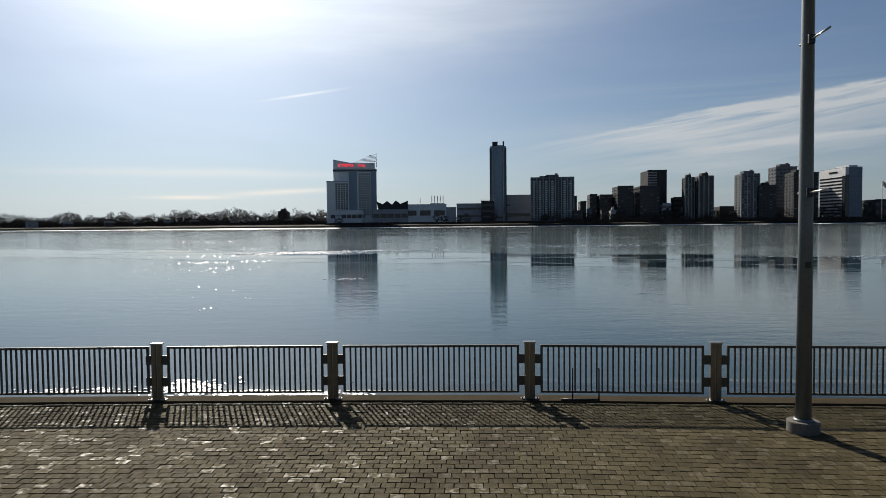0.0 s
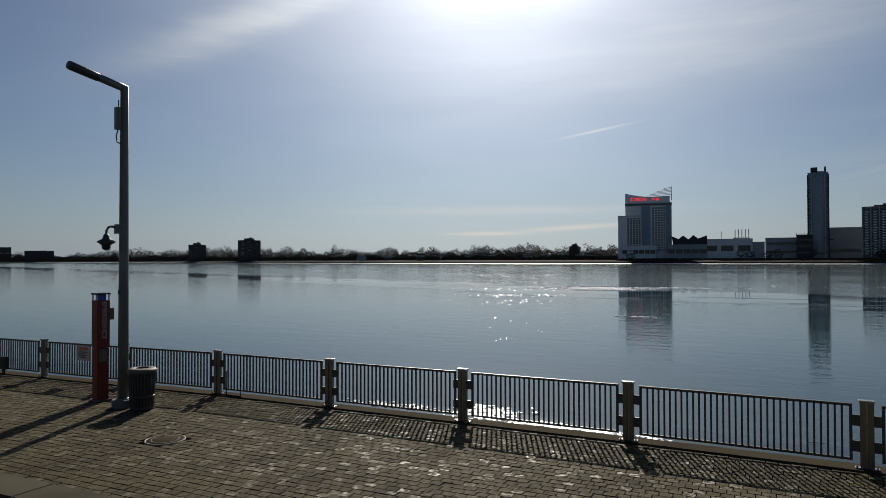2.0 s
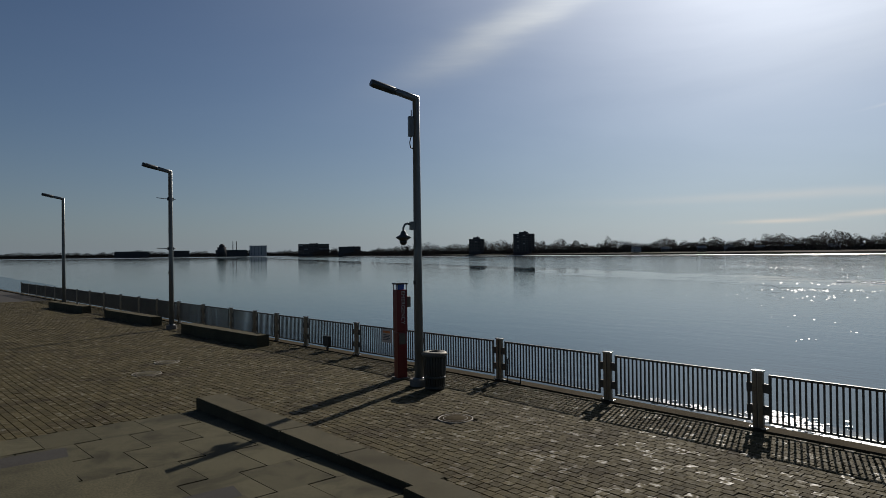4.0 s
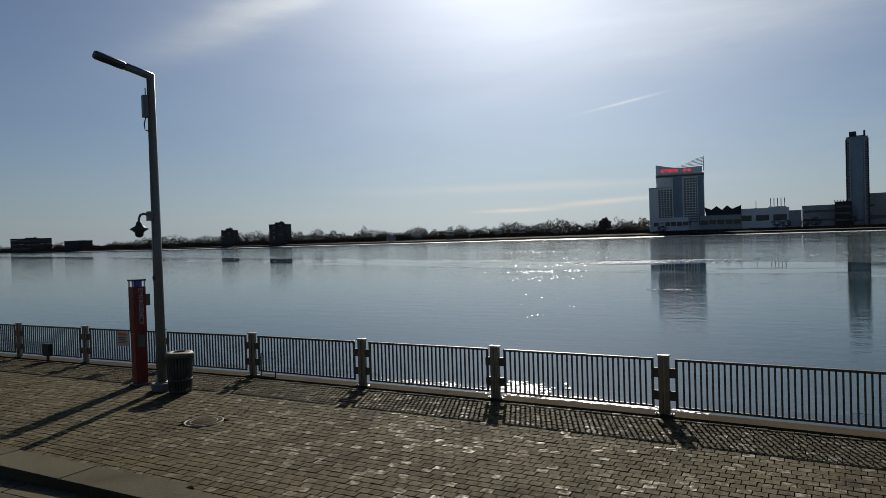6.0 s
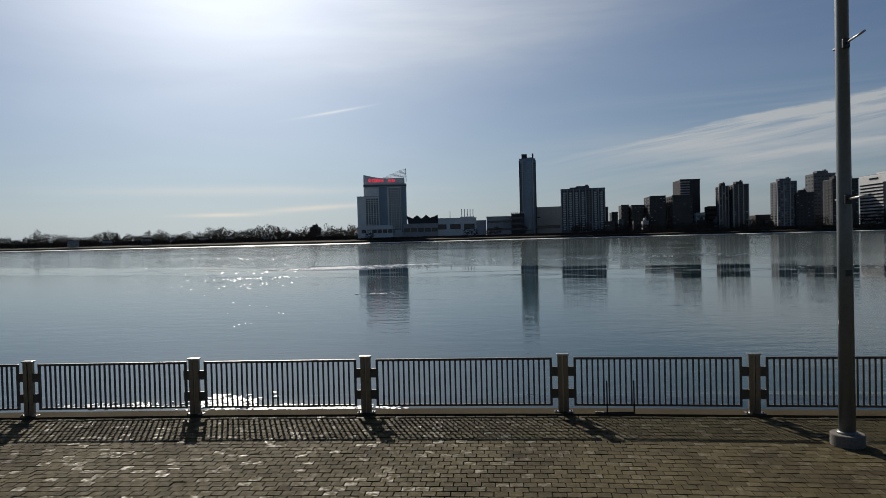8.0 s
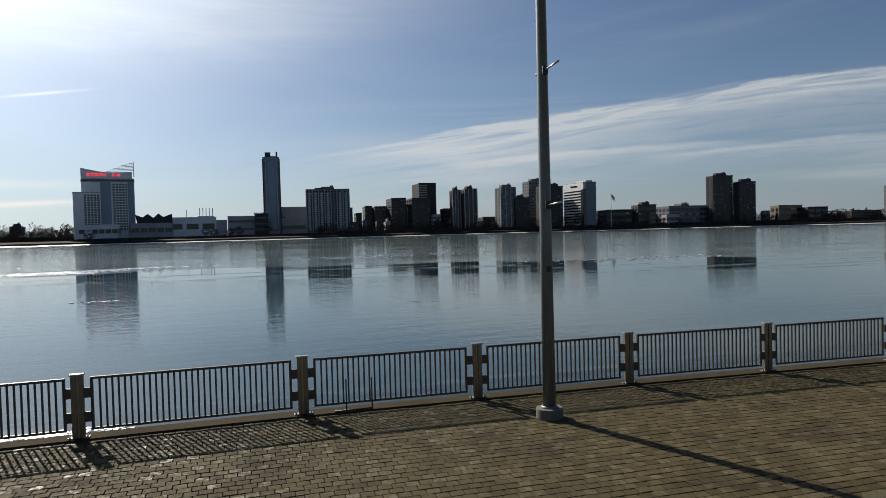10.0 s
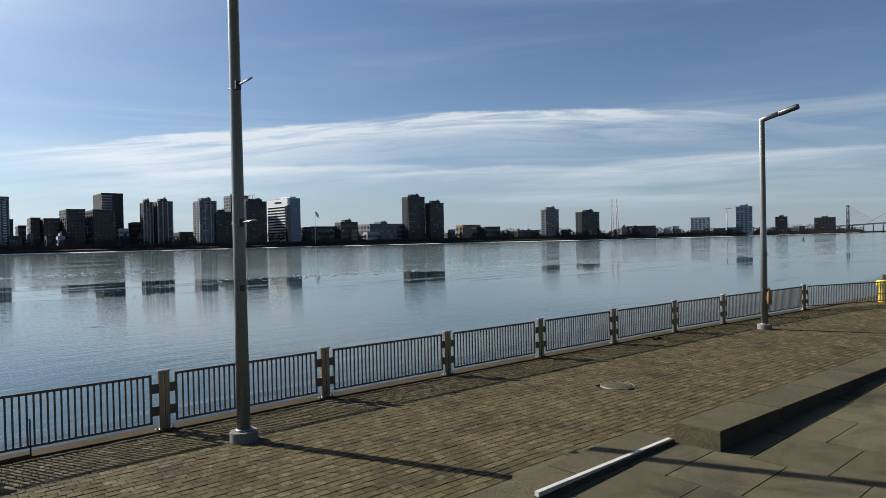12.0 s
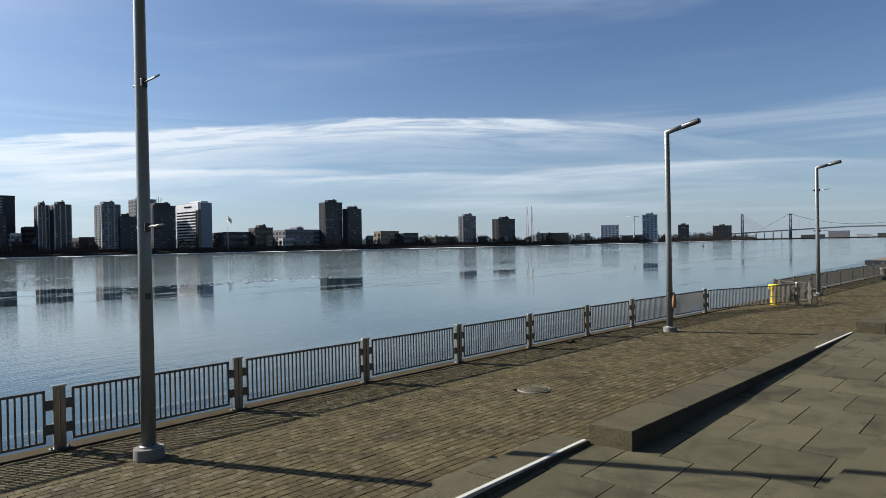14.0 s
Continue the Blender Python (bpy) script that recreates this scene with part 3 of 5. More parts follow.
def make_panel(length):
    """A railing panel along x from 0 to length."""
    t = thing("guardrail", "bronze steel guardrail of slim upright bars", "railing", "quayside guardrails")
    part("top_rail", box(0, length, -0.028, 0.028, 1.02, 1.065, 0.006), M_RAIL, t)
    part("bottom_rail", box(0, length, -0.022, 0.022, 0.15, 0.19, 0.004), M_RAIL, t)
    for x in (0, length - 0.045):
        part("end_stile", box(x, x + 0.045, -0.02, 0.02, 0.19, 1.02), M_RAIL, t)
    n = max(3, round((length - 0.09) / 0.1))
    bar = mesh_from(box(-0.016, 0.016, -0.012, 0.012, 0.19, 1.02), "bar", M_RAIL)
    for i in range(1, n):
        part("bar", bar, M_RAIL, t, at=pose(0.045 + (length - 0.09) * i / n, 0, 0))
    return t


POST_X = [-75.2, -71.8, -68.4, -65.0, -61.6, -58.2, -54.8, -51.4, -48.0, -44.5, -41.1, -38.1, -34.9, -31.8, -28.75, -26.43, -24.6, -22.4, -19.17, -16.0,
          -12.8, -9.39, -6.03, -2.64, 1.12, 4.54, 7.95, 11.42, 14.86, 18.25, 21.73, 24.85, 28.05, 31.3]
POST_X2 = [40.4 + 3.43 * i for i in range(13)]
POST_X3 = [98.0 + 3.43 * i for i in range(10)]


def spot(x):
    return Vector((x, fence_y(x), 0))


master_post = make_post()
first = True
panels = {}


def run_of_fence(points):
    global first
    for i, p in enumerate(points):
        q = points[min(i + 1, len(points) - 1)] - points[max(i - 1, 0)]
        m = Matrix.Translation(p) @ Matrix.Rotation(math.atan2(q.y, q.x), 4, "Z")
        if first:
            master_post.matrix_basis, first = m, False
        else:
            copy_thing(master_post, m)
    for a, b in zip(points, points[1:]):
        d = b - a
        length = round(d.length - 0.40, 2)
        u = d.normalized()
        m = Matrix.Translation(a + u * 0.2) @ Matrix.Rotation(math.atan2(d.y, d.x), 4, "Z")
        key = round(length * 10)
        if key not in panels:
            panels[key] = make_panel(length)
            panels[key].matrix_basis = m
        else:
            copy_thing(panels[key], m)


run_of_fence([spot(x) for x in POST_X] + [Vector((37.5, 7.75, 0))])
run_of_fence([spot(x) for x in POST_X2])
run_of_fence([spot(x) for x in POST_X3])
run_of_fence([Vector((40.3, 9.2, 0)), Vector((38.2, 7.3, 0))])

# ---- street lamps ----
def make_lamp(rise=0.0):
    """A lamp post; rise: how much taller than the usual post it stands."""
    t = thing("street_lamp", "tall grey tubular lamp post with an angled arm", "street lamp", "promenade lamps")
    z = 7.45 + rise
    part("base", flat(lathe([(0.24, 0.0), (0.24, 0.165), (0.23, 0.178), (0.02, 0.18)], 40)), M_BASE, t, "round concrete base")
    part("pole", tube([(0, 0, 0.17), (0, 0, 3.5), (0, 0, z), (0, -0.62, z + 0.13)], [0.118, 0.105, 0.09, 0.086], 20), M_POLE, t)
    part("collar", lathe([(0.15, 0.17), (0.15, 0.2), (0.125, 0.21), (0.12, 0.215)], 28), M_POLE, t)
    part("hand_hole", box(-0.045, 0.045, -0.118, -0.1, 2.62, 2.72, 0.004), M_BLACK, t, "small dark access cover")
    part("lamp_head", tube([(0, -0.58, z + 0.121), (0, -0.63, z + 0.132), (0, -1.22, z + 0.255), (0, -1.27, z + 0.266)], [0.07, 0.1, 0.1, 0.085], 16), M_HEAD, t, "dark cylindrical lamp head")
    return t


LAMPS = [(-51.0, 8.0, 4), (-32.4, 9.5, 4), (-13.75, 10.12, -9), (5.3, 10.62, -4), (24.4, 9.29, -6), (43.4, 7.89, -5), (62.4, 6.44, -5), (81.4, 4.89, -5), (100.4, 3.49, -5), (119.5, 2.09, -5)]
TALL = (5.3, 10.62)
lamp = None
for x, y, turn in LAMPS:
    m = pose(x, y, 0, 0, 0, turn)
    if (x, y) == TALL:
        make_lamp(0.55).matrix_basis = m
    elif lamp is None:
        lamp = make_lamp()
        lamp.matrix_basis = m
    else:
        copy_thing(lamp, m)

# ---- the far shore ----
SHORE = [(-4800, 2300), (-2200, 1250), (-1100, 880), (-500, 770), (0, 745), (400, 735), (625, 690), (860, 590), (1315, 560), (2250, 610), (2700, 470), (2950, 330), (3050, 120), (3150, -200), (3300, -600)]


def far_bank():
    bm = bmesh.new()
    rows = []
    for (x, y) in SHORE:
        rows.append([bm.verts.new(v) for v in ((x, y, WATER_Z - 1), (x, y + 0.3, 0.2), (x, y + 7, 0.5), (x, y + 34, 2.0), (x * 1.02, 4890, 3.0))])
    for a, b in zip(rows, rows[1:]):
        for i in range(4):
            bm.faces.new((a[i], b[i], b[i + 1], a[i + 1]))
    bmesh.ops.recalc_face_normals(bm, faces=bm.faces)
    return bm


bank = part("ground", far_bank(), M_EARTH)
tagged(bank, "low grassy bank of the far shore", "river bank", kind="structure")


def shore_y(x):
    return float(np.interp(x, [p[0] for p in SHORE], [p[1] for p in SHORE]))


M_CONC = material("grey_concrete_facade", (0.34, 0.34, 0.345), 0.8, 0, 0.5, 0.12, 0.05, 0.2, 0.0)
M_PALE = material("pale_facade", (0.68, 0.68, 0.67), 0.75, 0, 0.5, 0.08, 0.05, 0.15, 0.0)
M_DARKF = material("dark_brown_facade", (0.055, 0.054, 0.056), 0.9, 0, 0.5, 0.15, 0.05, 0.2, 0.0, spec=0.15)
M_BRICKF = material("red_brick_facade", (0.085, 0.074, 0.066), 0.9, 0, 0.5, 0.15, 0.05, 0.2, 0.0, spec=0.15)
M_MIDF = material("mid_grey_facade", (0.15, 0.152, 0.16), 0.9, 0, 0.5, 0.12, 0.05, 0.2, 0.0, spec=0.15)
M_OFFICE = material("grey_white_panels", (0.55, 0.555, 0.555), 0.7, 0, 0.5, 0.08, 0.05, 0.15, 0.0, spec=0.2)
M_CURTAIN = material("drawn_curtains", (0.34, 0.34, 0.32), 0.7, 0, 0.5, 0.1, 0.05, 0.1, 0.0)
M_BLUEG = material("blue_glass_facade", (0.16, 0.22, 0.28), 0.2, 0, 0.5, 0.1, 0.05, 0.1, 0.0)
M_PANE = material("window_glass", (0.02, 0.025, 0.03), 0.12, 0, 0.5, 0.1, 0.05, 0.1, 0.0)
M_TAN = material("tan_brick_facade", (0.21, 0.17, 0.11), 0.85, 0, 0.5, 0.15, 0.05, 0.2, 0.0, spec=0.15)
M_MIDGLASS = material("grey_blue_curtain_wall", (0.12, 0.15, 0.19), 0.35, 0, 0.5, 0.1, 0.05, 0.15, 0.0)
M_ROOF = material("roof_gravel", (0.16, 0.16, 0.16), 0.9, 0, 0.5, 0.1, 0.05, 0.2, 0.0)


def shore_dist(az):
    """How far off the far shoreline lies on a bearing."""
    d, (x0, y0) = 400.0, polar(az, 1.0)
    while d < 3200 and d * y0 < shore_y(d * x0):
        d += 5
    return d


def place_far(az0, az1, el, d, turn=0.0):
    """Plan position, width and height of a block seen between two bearings."""
    mid = (az0 + az1) / 2
    w = 2 * d * math.tan(radians((az1 - az0) / 2))
    x, y = polar(mid, d)
    return pose(x, y, 2.0, 0, 0, -mid + turn), w, 3.4 + d * math.tan(radians(el)) - 2.0


def tower(label, az0, az1, el, d, mat=M_CONC, cols=6, rows=10, pane=M_PANE, win=(0.55, 0.5), depth=24, penthouse=0.0, name="apartment_building", side=0.28, deepest=40.0, ribs=0, rib=None):
    """A block seen between two bearings. Those well to one side stand square to the shore and show a flank too."""
    d = max(d, shore_dist((az0 + az1) / 2) + 24)
    flank = 0
    if abs(az0) > 9 and abs(az1) < 60:
        lo, hi = (az0, az1) if az0 > 0 else (az1, az0)
        corner = lo + side * (hi - lo)
        yf = d * math.cos(radians(corner))
        xc, xo = yf * math.tan(radians(corner)), yf * math.tan(radians(hi))
        depth = min(deepest, xc / math.tan(radians(lo)) - yf)
        w, h = abs(xo - xc), 1.4 + d * math.tan(radians(el))
        m = pose((xc + xo) / 2, yf, 2.0)
        flank = -1 if az0 > 0 else 1
    else:
        m, w, h = place_far(az0, az1, el, d)
    t = thing(name, label, "building", at=m)
    part("wall", box(-w / 2, w / 2, 0, depth, -2, h, 0.3), mat, t)
    part("roof", box(-w / 2 + 0.6, w / 2 - 0.6, 0.6, depth - 0.6, h, h + 0.5), M_ROOF, t)
    part("parapet", box(-w / 2 - 0.25, w / 2 + 0.25, -0.25, 0.5, h - 0.3, h + 0.9), mat, t)
    if penthouse:
        part("penthouse", box(-w * penthouse / 2, w * penthouse / 2, depth * 0.2, depth * 0.7, h + 0.5, h + 4.0, 0.2), mat, t)
        part("roof_plant", box(w * penthouse * 0.2, w * penthouse * 0.42, depth * 0.3, depth * 0.5, h + 4.0, h + 5.6), M_ROOF, t)
    # pale vertical ribs between stacks of balconies
    for c in range(ribs + 1 if ribs else 0):
        x = -w / 2 + w * c / ribs
        part("pilaster", box(x - 0.5, x + 0.5, -1.0, 0.2, 2, h + 0.6), rib or M_CONC, t)
    if cols:
        cw, rh = w / cols, (h - 5) / rows
        shape = (-cw * win[0] / 2, cw * win[0] / 2, -0.3, 0.1, -rh * win[1] / 2, rh * win[1] / 2)
        glass = mesh_from(box(*shape), "window", pane)
        drawn = mesh_from(box(*shape[:4], 0.0, shape[5]), "window", M_CURTAIN)
        some = np.random.default_rng(int(abs(az0) * 100))
        for c in range(cols):
            for r in range(rows):
                part("window", drawn if some.uniform() < 0.14 else glass, pane, t, at=pose(-w / 2 + cw * (c + 0.5), 0, 4.0 + rh * (r + 0.5)))
        if flank and depth > 8:
            ns = max(1, min(4, round(depth / 8)))
            sw = depth / ns
            glass = mesh_from(box(-0.3, 0.1, -sw * 0.22, sw * 0.22, -rh * win[1] / 2, rh * win[1] / 2), "window", pane)
            for c in range(ns):
                for r in range(rows):
                    part("window", glass, pane, t, at=pose(flank * w / 2 if flank < 0 else w / 2 + 0.2, sw * (c + 0.5), 4.0 + rh * (r + 0.5)))
    return t, w, h


# ---- hotel tower with a swooping crown ----
def casino_hotel():
    d = 830
    m, w, h = place_far(-11.7, -8.0, 5.1, d)
    t = thing("hotel_tower", "pale high-rise hotel with a swooping lattice crown and red sign", "hotel", at=m)
    part("wall", box(-w / 2, w / 2, 0, 26, -2, h - 6, 0.3), M_PALE, t)
    m2 = bmesh.new()
    top = [(-w / 2, h + 5.0), (-w / 2 + 1.2, h + 5.2)] + [(-w / 2 + 1.2 + (w * 0.55) * i / 8, h + 5.2 - 4.4 * math.sin(i / 8 * math.pi / 2)) for i in range(1, 9)] + [(w / 2 - 2, h + 1.5), (w / 2 - 2, h - 6), (-w / 2, h - 6)]
    for yy in (0.0, 22.0):
        m2.faces.new([m2.verts.new((a, yy, b)) for a, b in top])
    f0, f1 = list(m2.faces)
    va, vb = list(f0.verts), list(f1.verts)
    for i in range(len(va)):
        m2.faces.new((va[i], va[(i + 1) % len(va)], vb[(i + 1) % len(va)], vb[i]))
    bmesh.ops.recalc_face_normals(m2, faces=m2.faces)
    part("crown", m2, M_PALE, t)
    for i in range(6):
        z = h + 2.2 + i * 1.7
        part("lattice_fin", rod((-2 + 4.0 * i, 1, z - 0.4), (w / 2, 1, z + 1.0), 0.28, sides=6), M_CONC, t)
    part("spire", rod((w / 2, 1, h - 4), (w / 2, 1, h + 13.5), 0.45, 0.25, 8), M_CONC, t)
    part("wing", box(-w / 2 - 8.3, -w / 2 + 18.6, -6, 20, -2, h * 0.70, 0.3), M_PALE, t)
    part("wing_parapet", box(-w / 2 - 8.6, -w / 2 + 18.9, -6.3, -5.5, h * 0.70 - 0.4, h * 0.70 + 0.8), M_CONC, t)
    part("recess", box(-8.2, 2.7, -0.9, 0.5, 8, h - 9.5, 0.2), M_BLUEG, t, "blue glass strip")
    part("recess", box(19.5, 26.4, -0.9, 0.5, 8, h - 9.5, 0.2), M_BLUEG, t, "blue glass strip")
    # dark strip for the shade below the crown cornice
    part("shadow_band", box(-w / 2 - 0.2, w / 2 + 0.2, -0.5, 0.2, h - 9.4, h - 7.6), M_PANE, t, "dark band imitating shade under the cornice")
    for z in (h - 7.5, h - 10.2):
        part("cornice", box(-w / 2 - 0.4, w / 2 + 0.4, -1.1, 0.2, z, z + 0.7), M_CONC, t)
    for x in (-8.2, 2.9, 19.4, 26.4):
        part("pilaster", box(x - 0.35, x + 0.35, -1.2, 0.2, 6, h - 10.2), M_PALE, t)
    glass = mesh_from(box(-1.15, 1.15, -0.2, 0.1, -0.95, 0.95), "window", M_PANE)
    sill = mesh_from(box(-1.4, 1.4, -0.45, 0.0, -0.2, 0.2), "sill", M_PALE)
    for c0, n, yy, top, rows in ((-23.2, 5, -6.0, h * 0.66, 15), (5.6, 5, 0.0, h - 13, 18)):
        for c in range(n):
            for k in range(rows):
                z = 12 + k * (top - 12) / (rows - 1)
                win = part("window", glass, M_PANE, t, at=pose(c0 + c * 3.25, yy, z))
                part("sill", sill, M_PALE, win, at=pose(0, 0, -1.15))
    red = bpy.data.materials.new("red_sign_light")
    red.use_nodes = True
    rb = red.node_tree.nodes["Principled BSDF"]
    rb.inputs["Base Color"].default_value = (0.5, 0.02, 0.02, 1)
    rb.inputs["Emission Color"].default_value = (1.0, 0.05, 0.08, 1)
    rb.inputs["Emission Strength"].default_value = 0.8
    for i, (x0, ww) in enumerate(((-20.5, 3.2), (-15.6, 3.4), (-11.2, 2.8), (-7.4, 3.0), (-3.0, 1.2), (4.4, 3.0), (9.2, 3.4))):
        z0, z1 = h - 3.4, h - 0.3 - 0.12 * i
        bm = box(x0, x0 + 0.8, -0.8, -0.1, z0, z1)
        box(x0 + 0.8, x0 + ww, -0.8, -0.1, z1 - 0.7, z1, bm=bm)
        if i % 2 == 0:
            box(x0 + 0.8, x0 + ww, -0.8, -0.1, z0, z0 + 0.7, bm=bm)
        else:
            box(x0 + ww - 0.8, x0 + ww, -0.8, -0.1, z0, z1 - 1.2, bm=bm)
        part("sign_letter", bm, red, t, "glowing red sign shape")
    return t


casino_hotel()


def lowrise(label, az0, az1, el, d, mat, cols=0, rows=1, depth=40, win=(0.8, 0.5), name="lowrise_building", penthouse=0.0):
    return tower(label, az0, az1, el, d, mat, cols, rows, M_PANE, win, depth, penthouse, name)


lowrise("pale hotel podium with dark glazed bands", -12.0, -8.2, 1.05, 815, M_PALE, 6, 1, 40, (0.85, 0.4))
t, w, h = lowrise("pale entertainment hall with a saw-toothed roof", -8.35, -5.3, 1.1, 820, M_CONC, 5, 1, 40, (0.85, 0.4))
bm = bmesh.new()
pts = [(-w * 0.35, h), (-w * 0.40, h + 11), (-w * 0.22, h + 7.5), (-w * 0.1, h + 11.5), (0.04 * w, h + 7.0), (w * 0.16, h + 12), (w * 0.28, h + 7.8), (w * 0.5, h + 11.5), (w * 0.5, h)]
for yy in (4, 24):
    bm.faces.new([bm.verts.new((a, yy, b)) for a, b in pts])
va, vb = (list(f.verts) for f in list(bm.faces))
for i in range(len(va)):
    bm.faces.new((va[i], va[(i + 1) % len(va)], vb[(i + 1) % len(va)], vb[i]))
bmesh.ops.recalc_face_normals(bm, faces=bm.faces)
part("saw_tooth_roof", bm, M_DARKF, t)
t, w, h = lowrise("pale low convention hall with wide windows", -5.65, -1.95, 1.52, 825, M_PALE, 3, 1, 40, (0.75, 0.35))
for i in range(5):
    part("chimney", rod((w * 0.16 + i * 3.6, 12, h), (w * 0.16 + i * 3.6, 12, h + 12), 0.45, sides=8), M_CONC, t)
part("chimney", rod((-w * 0.12, 12, h), (-w * 0.12, 12, h + 10), 0.35, sides=8), M_CONC, t)
part("plant_room", box(w * 0.12, w * 0.46, 8, 24, h, h + 2.4, 0.2), M_PALE, t)
lowrise("grey low connecting block", -1.95, -1.1, 1.25, 825, M_CONC)
lowrise("grey office block with glazed storeys", -1.05, 1.25, 1.55, 825, M_CONC, 1, 2, 30, (0.9, 0.25))
t, w, h = lowrise("dark block with a rooftop colonnade", 1.1, 2.2, 1.75, 815, M_DARKF, 1, 3, 20, (0.85, 0.3))
for i in range(7):
    part("column", rod((-w / 2 + w * i / 6, 1, h), (-w / 2 + w * i / 6, 1, h + 2.6), 0.35, sides=8), M_CONC, t)
t, w, h = tower("slender blue-grey glass high-rise", 1.9, 3.26, 6.45, 850, M_BLUEG, 0, 1, M_PANE, (0.5, 0.55), 18, 0.0, "high_rise")
bay = bmesh.new()
prism([(0.31 * w * math.cos(q), -0.2 - 0.20 * w * math.sin(q)) for q in [math.pi * k / 12 for k in range(13)]], 8.0, h - 3.0, bm=bay)
part("bay", bay, M_BLUEG, t, "bowed glass bay")
for x in (-w / 2, -0.33 * w, 0.33 * w, w / 2):
    part("pilaster", box(x - 0.7, x + 0.7, -1.3, 1.0, -2, h - 1.5, 0.2), M_CONC if abs(x) < 0.4 * w else M_DARKF, t)
for k in range(34):
    z = 6 + (h - 10) * k / 34
    part("floor_band", box(-w / 2 - 0.3, w / 2 + 0.3, -0.5, 0.3, z, z + 0.8), M_PANE, t)
part("crown", box(-w * 0.36, -w * 0.02, 2, 14, h, h + 7.0, 0.4), M_DARKF, t)
part("crown", box(-w * 0.02, w * 0.30, 2, 14, h, h + 2.4, 0.4), M_CONC, t)
part("fin", box(w * 0.30, w * 0.40, 3, 9, h, h + 7.5, 0.3), M_DARKF, t)
t, w, h = lowrise("pale sloping-roofed arena hall", 2.05, 5.45, 2.25, 860, M_CONC, 0)
part("window", box(-w * 0.3, w * 0.45, -0.3, 0.2, 8, 12), M_PANE, t)
part("window", box(-w * 0.28, -w * 0.05, -0.3, 0.2, 22, 23.5), M_PANE, t)
t, w, h = tower("long dark apartment slab with balconies", 5.4, 9.05, 3.72, 815, M_MIDF, 14, 18, M_PANE, (0.62, 0.6), 18, 0.3, ribs=7)
ledge = mesh_from(box(-1.5, 1.5, -1.4, 0.1, -0.55, 0.55), "balcony", M_PALE)
for c in (0, 1, 2, 3, 5, 6):
    for r in range(17):
        part("balcony", ledge, M_CONC, t, at=pose(-w / 2 + w * (c + 0.5) / 7, 0, 6.0 + (h - 8) * r / 17))
part("penthouse", box(-w * 0.3, -w * 0.1, 3, 12, h, h + 2.5), M_DARKF, t)
tower("dark narrow apartment block on the shore", 8.9, 9.3, 2.08, 830, M_DARKF, 2, 8)
tower("dark low block among bare trees", 9.4, 10.1, 1.62, 850, M_DARKF, 2, 3)
tower("brown mid-rise block among bare trees", 10.15, 11.0, 2.2, 850, M_BRICKF, 3, 5)
tower("brown stepped mid-rise block", 10.8, 12.25, 2.15, 840, M_BRICKF, 5, 6)
tower("dark brick mid-rise block on the shore", 12.2, 13.95, 2.85, 820, M_DARKF, 5, 10)
tower("dark brick mid-rise block with a flat roof", 13.85, 16.05, 2.82, 815, M_DARKF, 6, 10)
t, w, h = tower("dark office tower with pale floor bands", 14.5, 16.6, 4.1, 860, M_DARKF, 0, 1)
for i in range(14):
    part("floor_band", box(-w / 2, -w * 0.02, -0.5, 0.1, h * 0.3 + i * h * 0.05, h * 0.3 + i * h * 0.05 + 1.3), M_CONC, t)
lowrise("pale brick low block", 16.0, 16.95, 1.33, 815, M_CONC, 2, 3)
lowrise("brown low block behind the park", 16.9, 17.8, 1.82, 850, M_BRICKF, 3, 4)
tower("brown apartment tower with stacked balconies", 17.75, 18.7, 3.42, 820, M_BRICKF, 3, 16, M_PANE, (0.6, 0.6), 20, 0.5, ribs=3)
tower("brown apartment tower with stacked balconies", 18.65, 20.15, 3.5, 815, M_BRICKF, 5, 16, M_PANE, (0.6, 0.6), 22, 0.45, ribs=3)
lowrise("dark low block along the park", 20.2, 21.8, 1.0, 850, M_DARKF, 0)
tower("grey apartment tower with corner bays", 21.7, 23.5, 3.55, 830, M_MIDF, 6, 16, M_PANE, (0.6, 0.5), 22, 0.6, ribs=3)
tower("dark hotel block with a gabled roof", 23.0, 24.7, 2.6, 810, M_DARKF, 5, 9, M_PANE, (0.4, 0.4), 20, 0.3)
tower("grey office tower behind the hotel", 24.1, 26.1, 4.0, 910, M_MIDF, 6, 14, M_PANE, (0.6, 0.4), 22, 0.5)
t, w, h = tower("dark brown office block with rooftop masts", 25.25, 27.55, 3.5, 775, M_DARKF, 7, 14, M_PANE, (0.45, 0.45), 24, 0.7)
for i in range(4):
    part("mast", rod((-w * 0.2 + i * 2.2, 8, h + 3), (-w * 0.2 + i * 2.2, 8, h + 10 + 2 * (i % 2)), 0.25, sides=6), M_BLACK, t)
t, w, h = tower("white office building with long window bands", 27.6, 30.3, 3.75, 815, M_OFFICE, 0, 1, side=0.62, deepest=60.0)
depth = max(v.co.y for ob in t.children for v in ob.data.vertices)
for i in range(12):
    z = 6 + (h - 14) * i / 12
    part("window", box(-w / 2 - 0.3, -w / 2 + 0.2, depth * 0.12, depth * 0.97, z, z + (h - 14) / 26), M_PANE, t)
part("penthouse", box(-w * 0.1, w * 0.42, 6, depth * 0.6, h, h + 3.2, 0.2), M_OFFICE, t)
part("curtain_wall", box(-w * 0.30, w / 2 + 0.3, -0.4, 0.4, 2, h + 0.6, 0.1), M_MIDGLASS, t, "plain blue-grey glazed front")
part("notch", box(-w / 2 - 0.1, -w * 0.31, -0.3, 0.3, 2, h - 8), M_PANE, t, "dark recessed glazing")
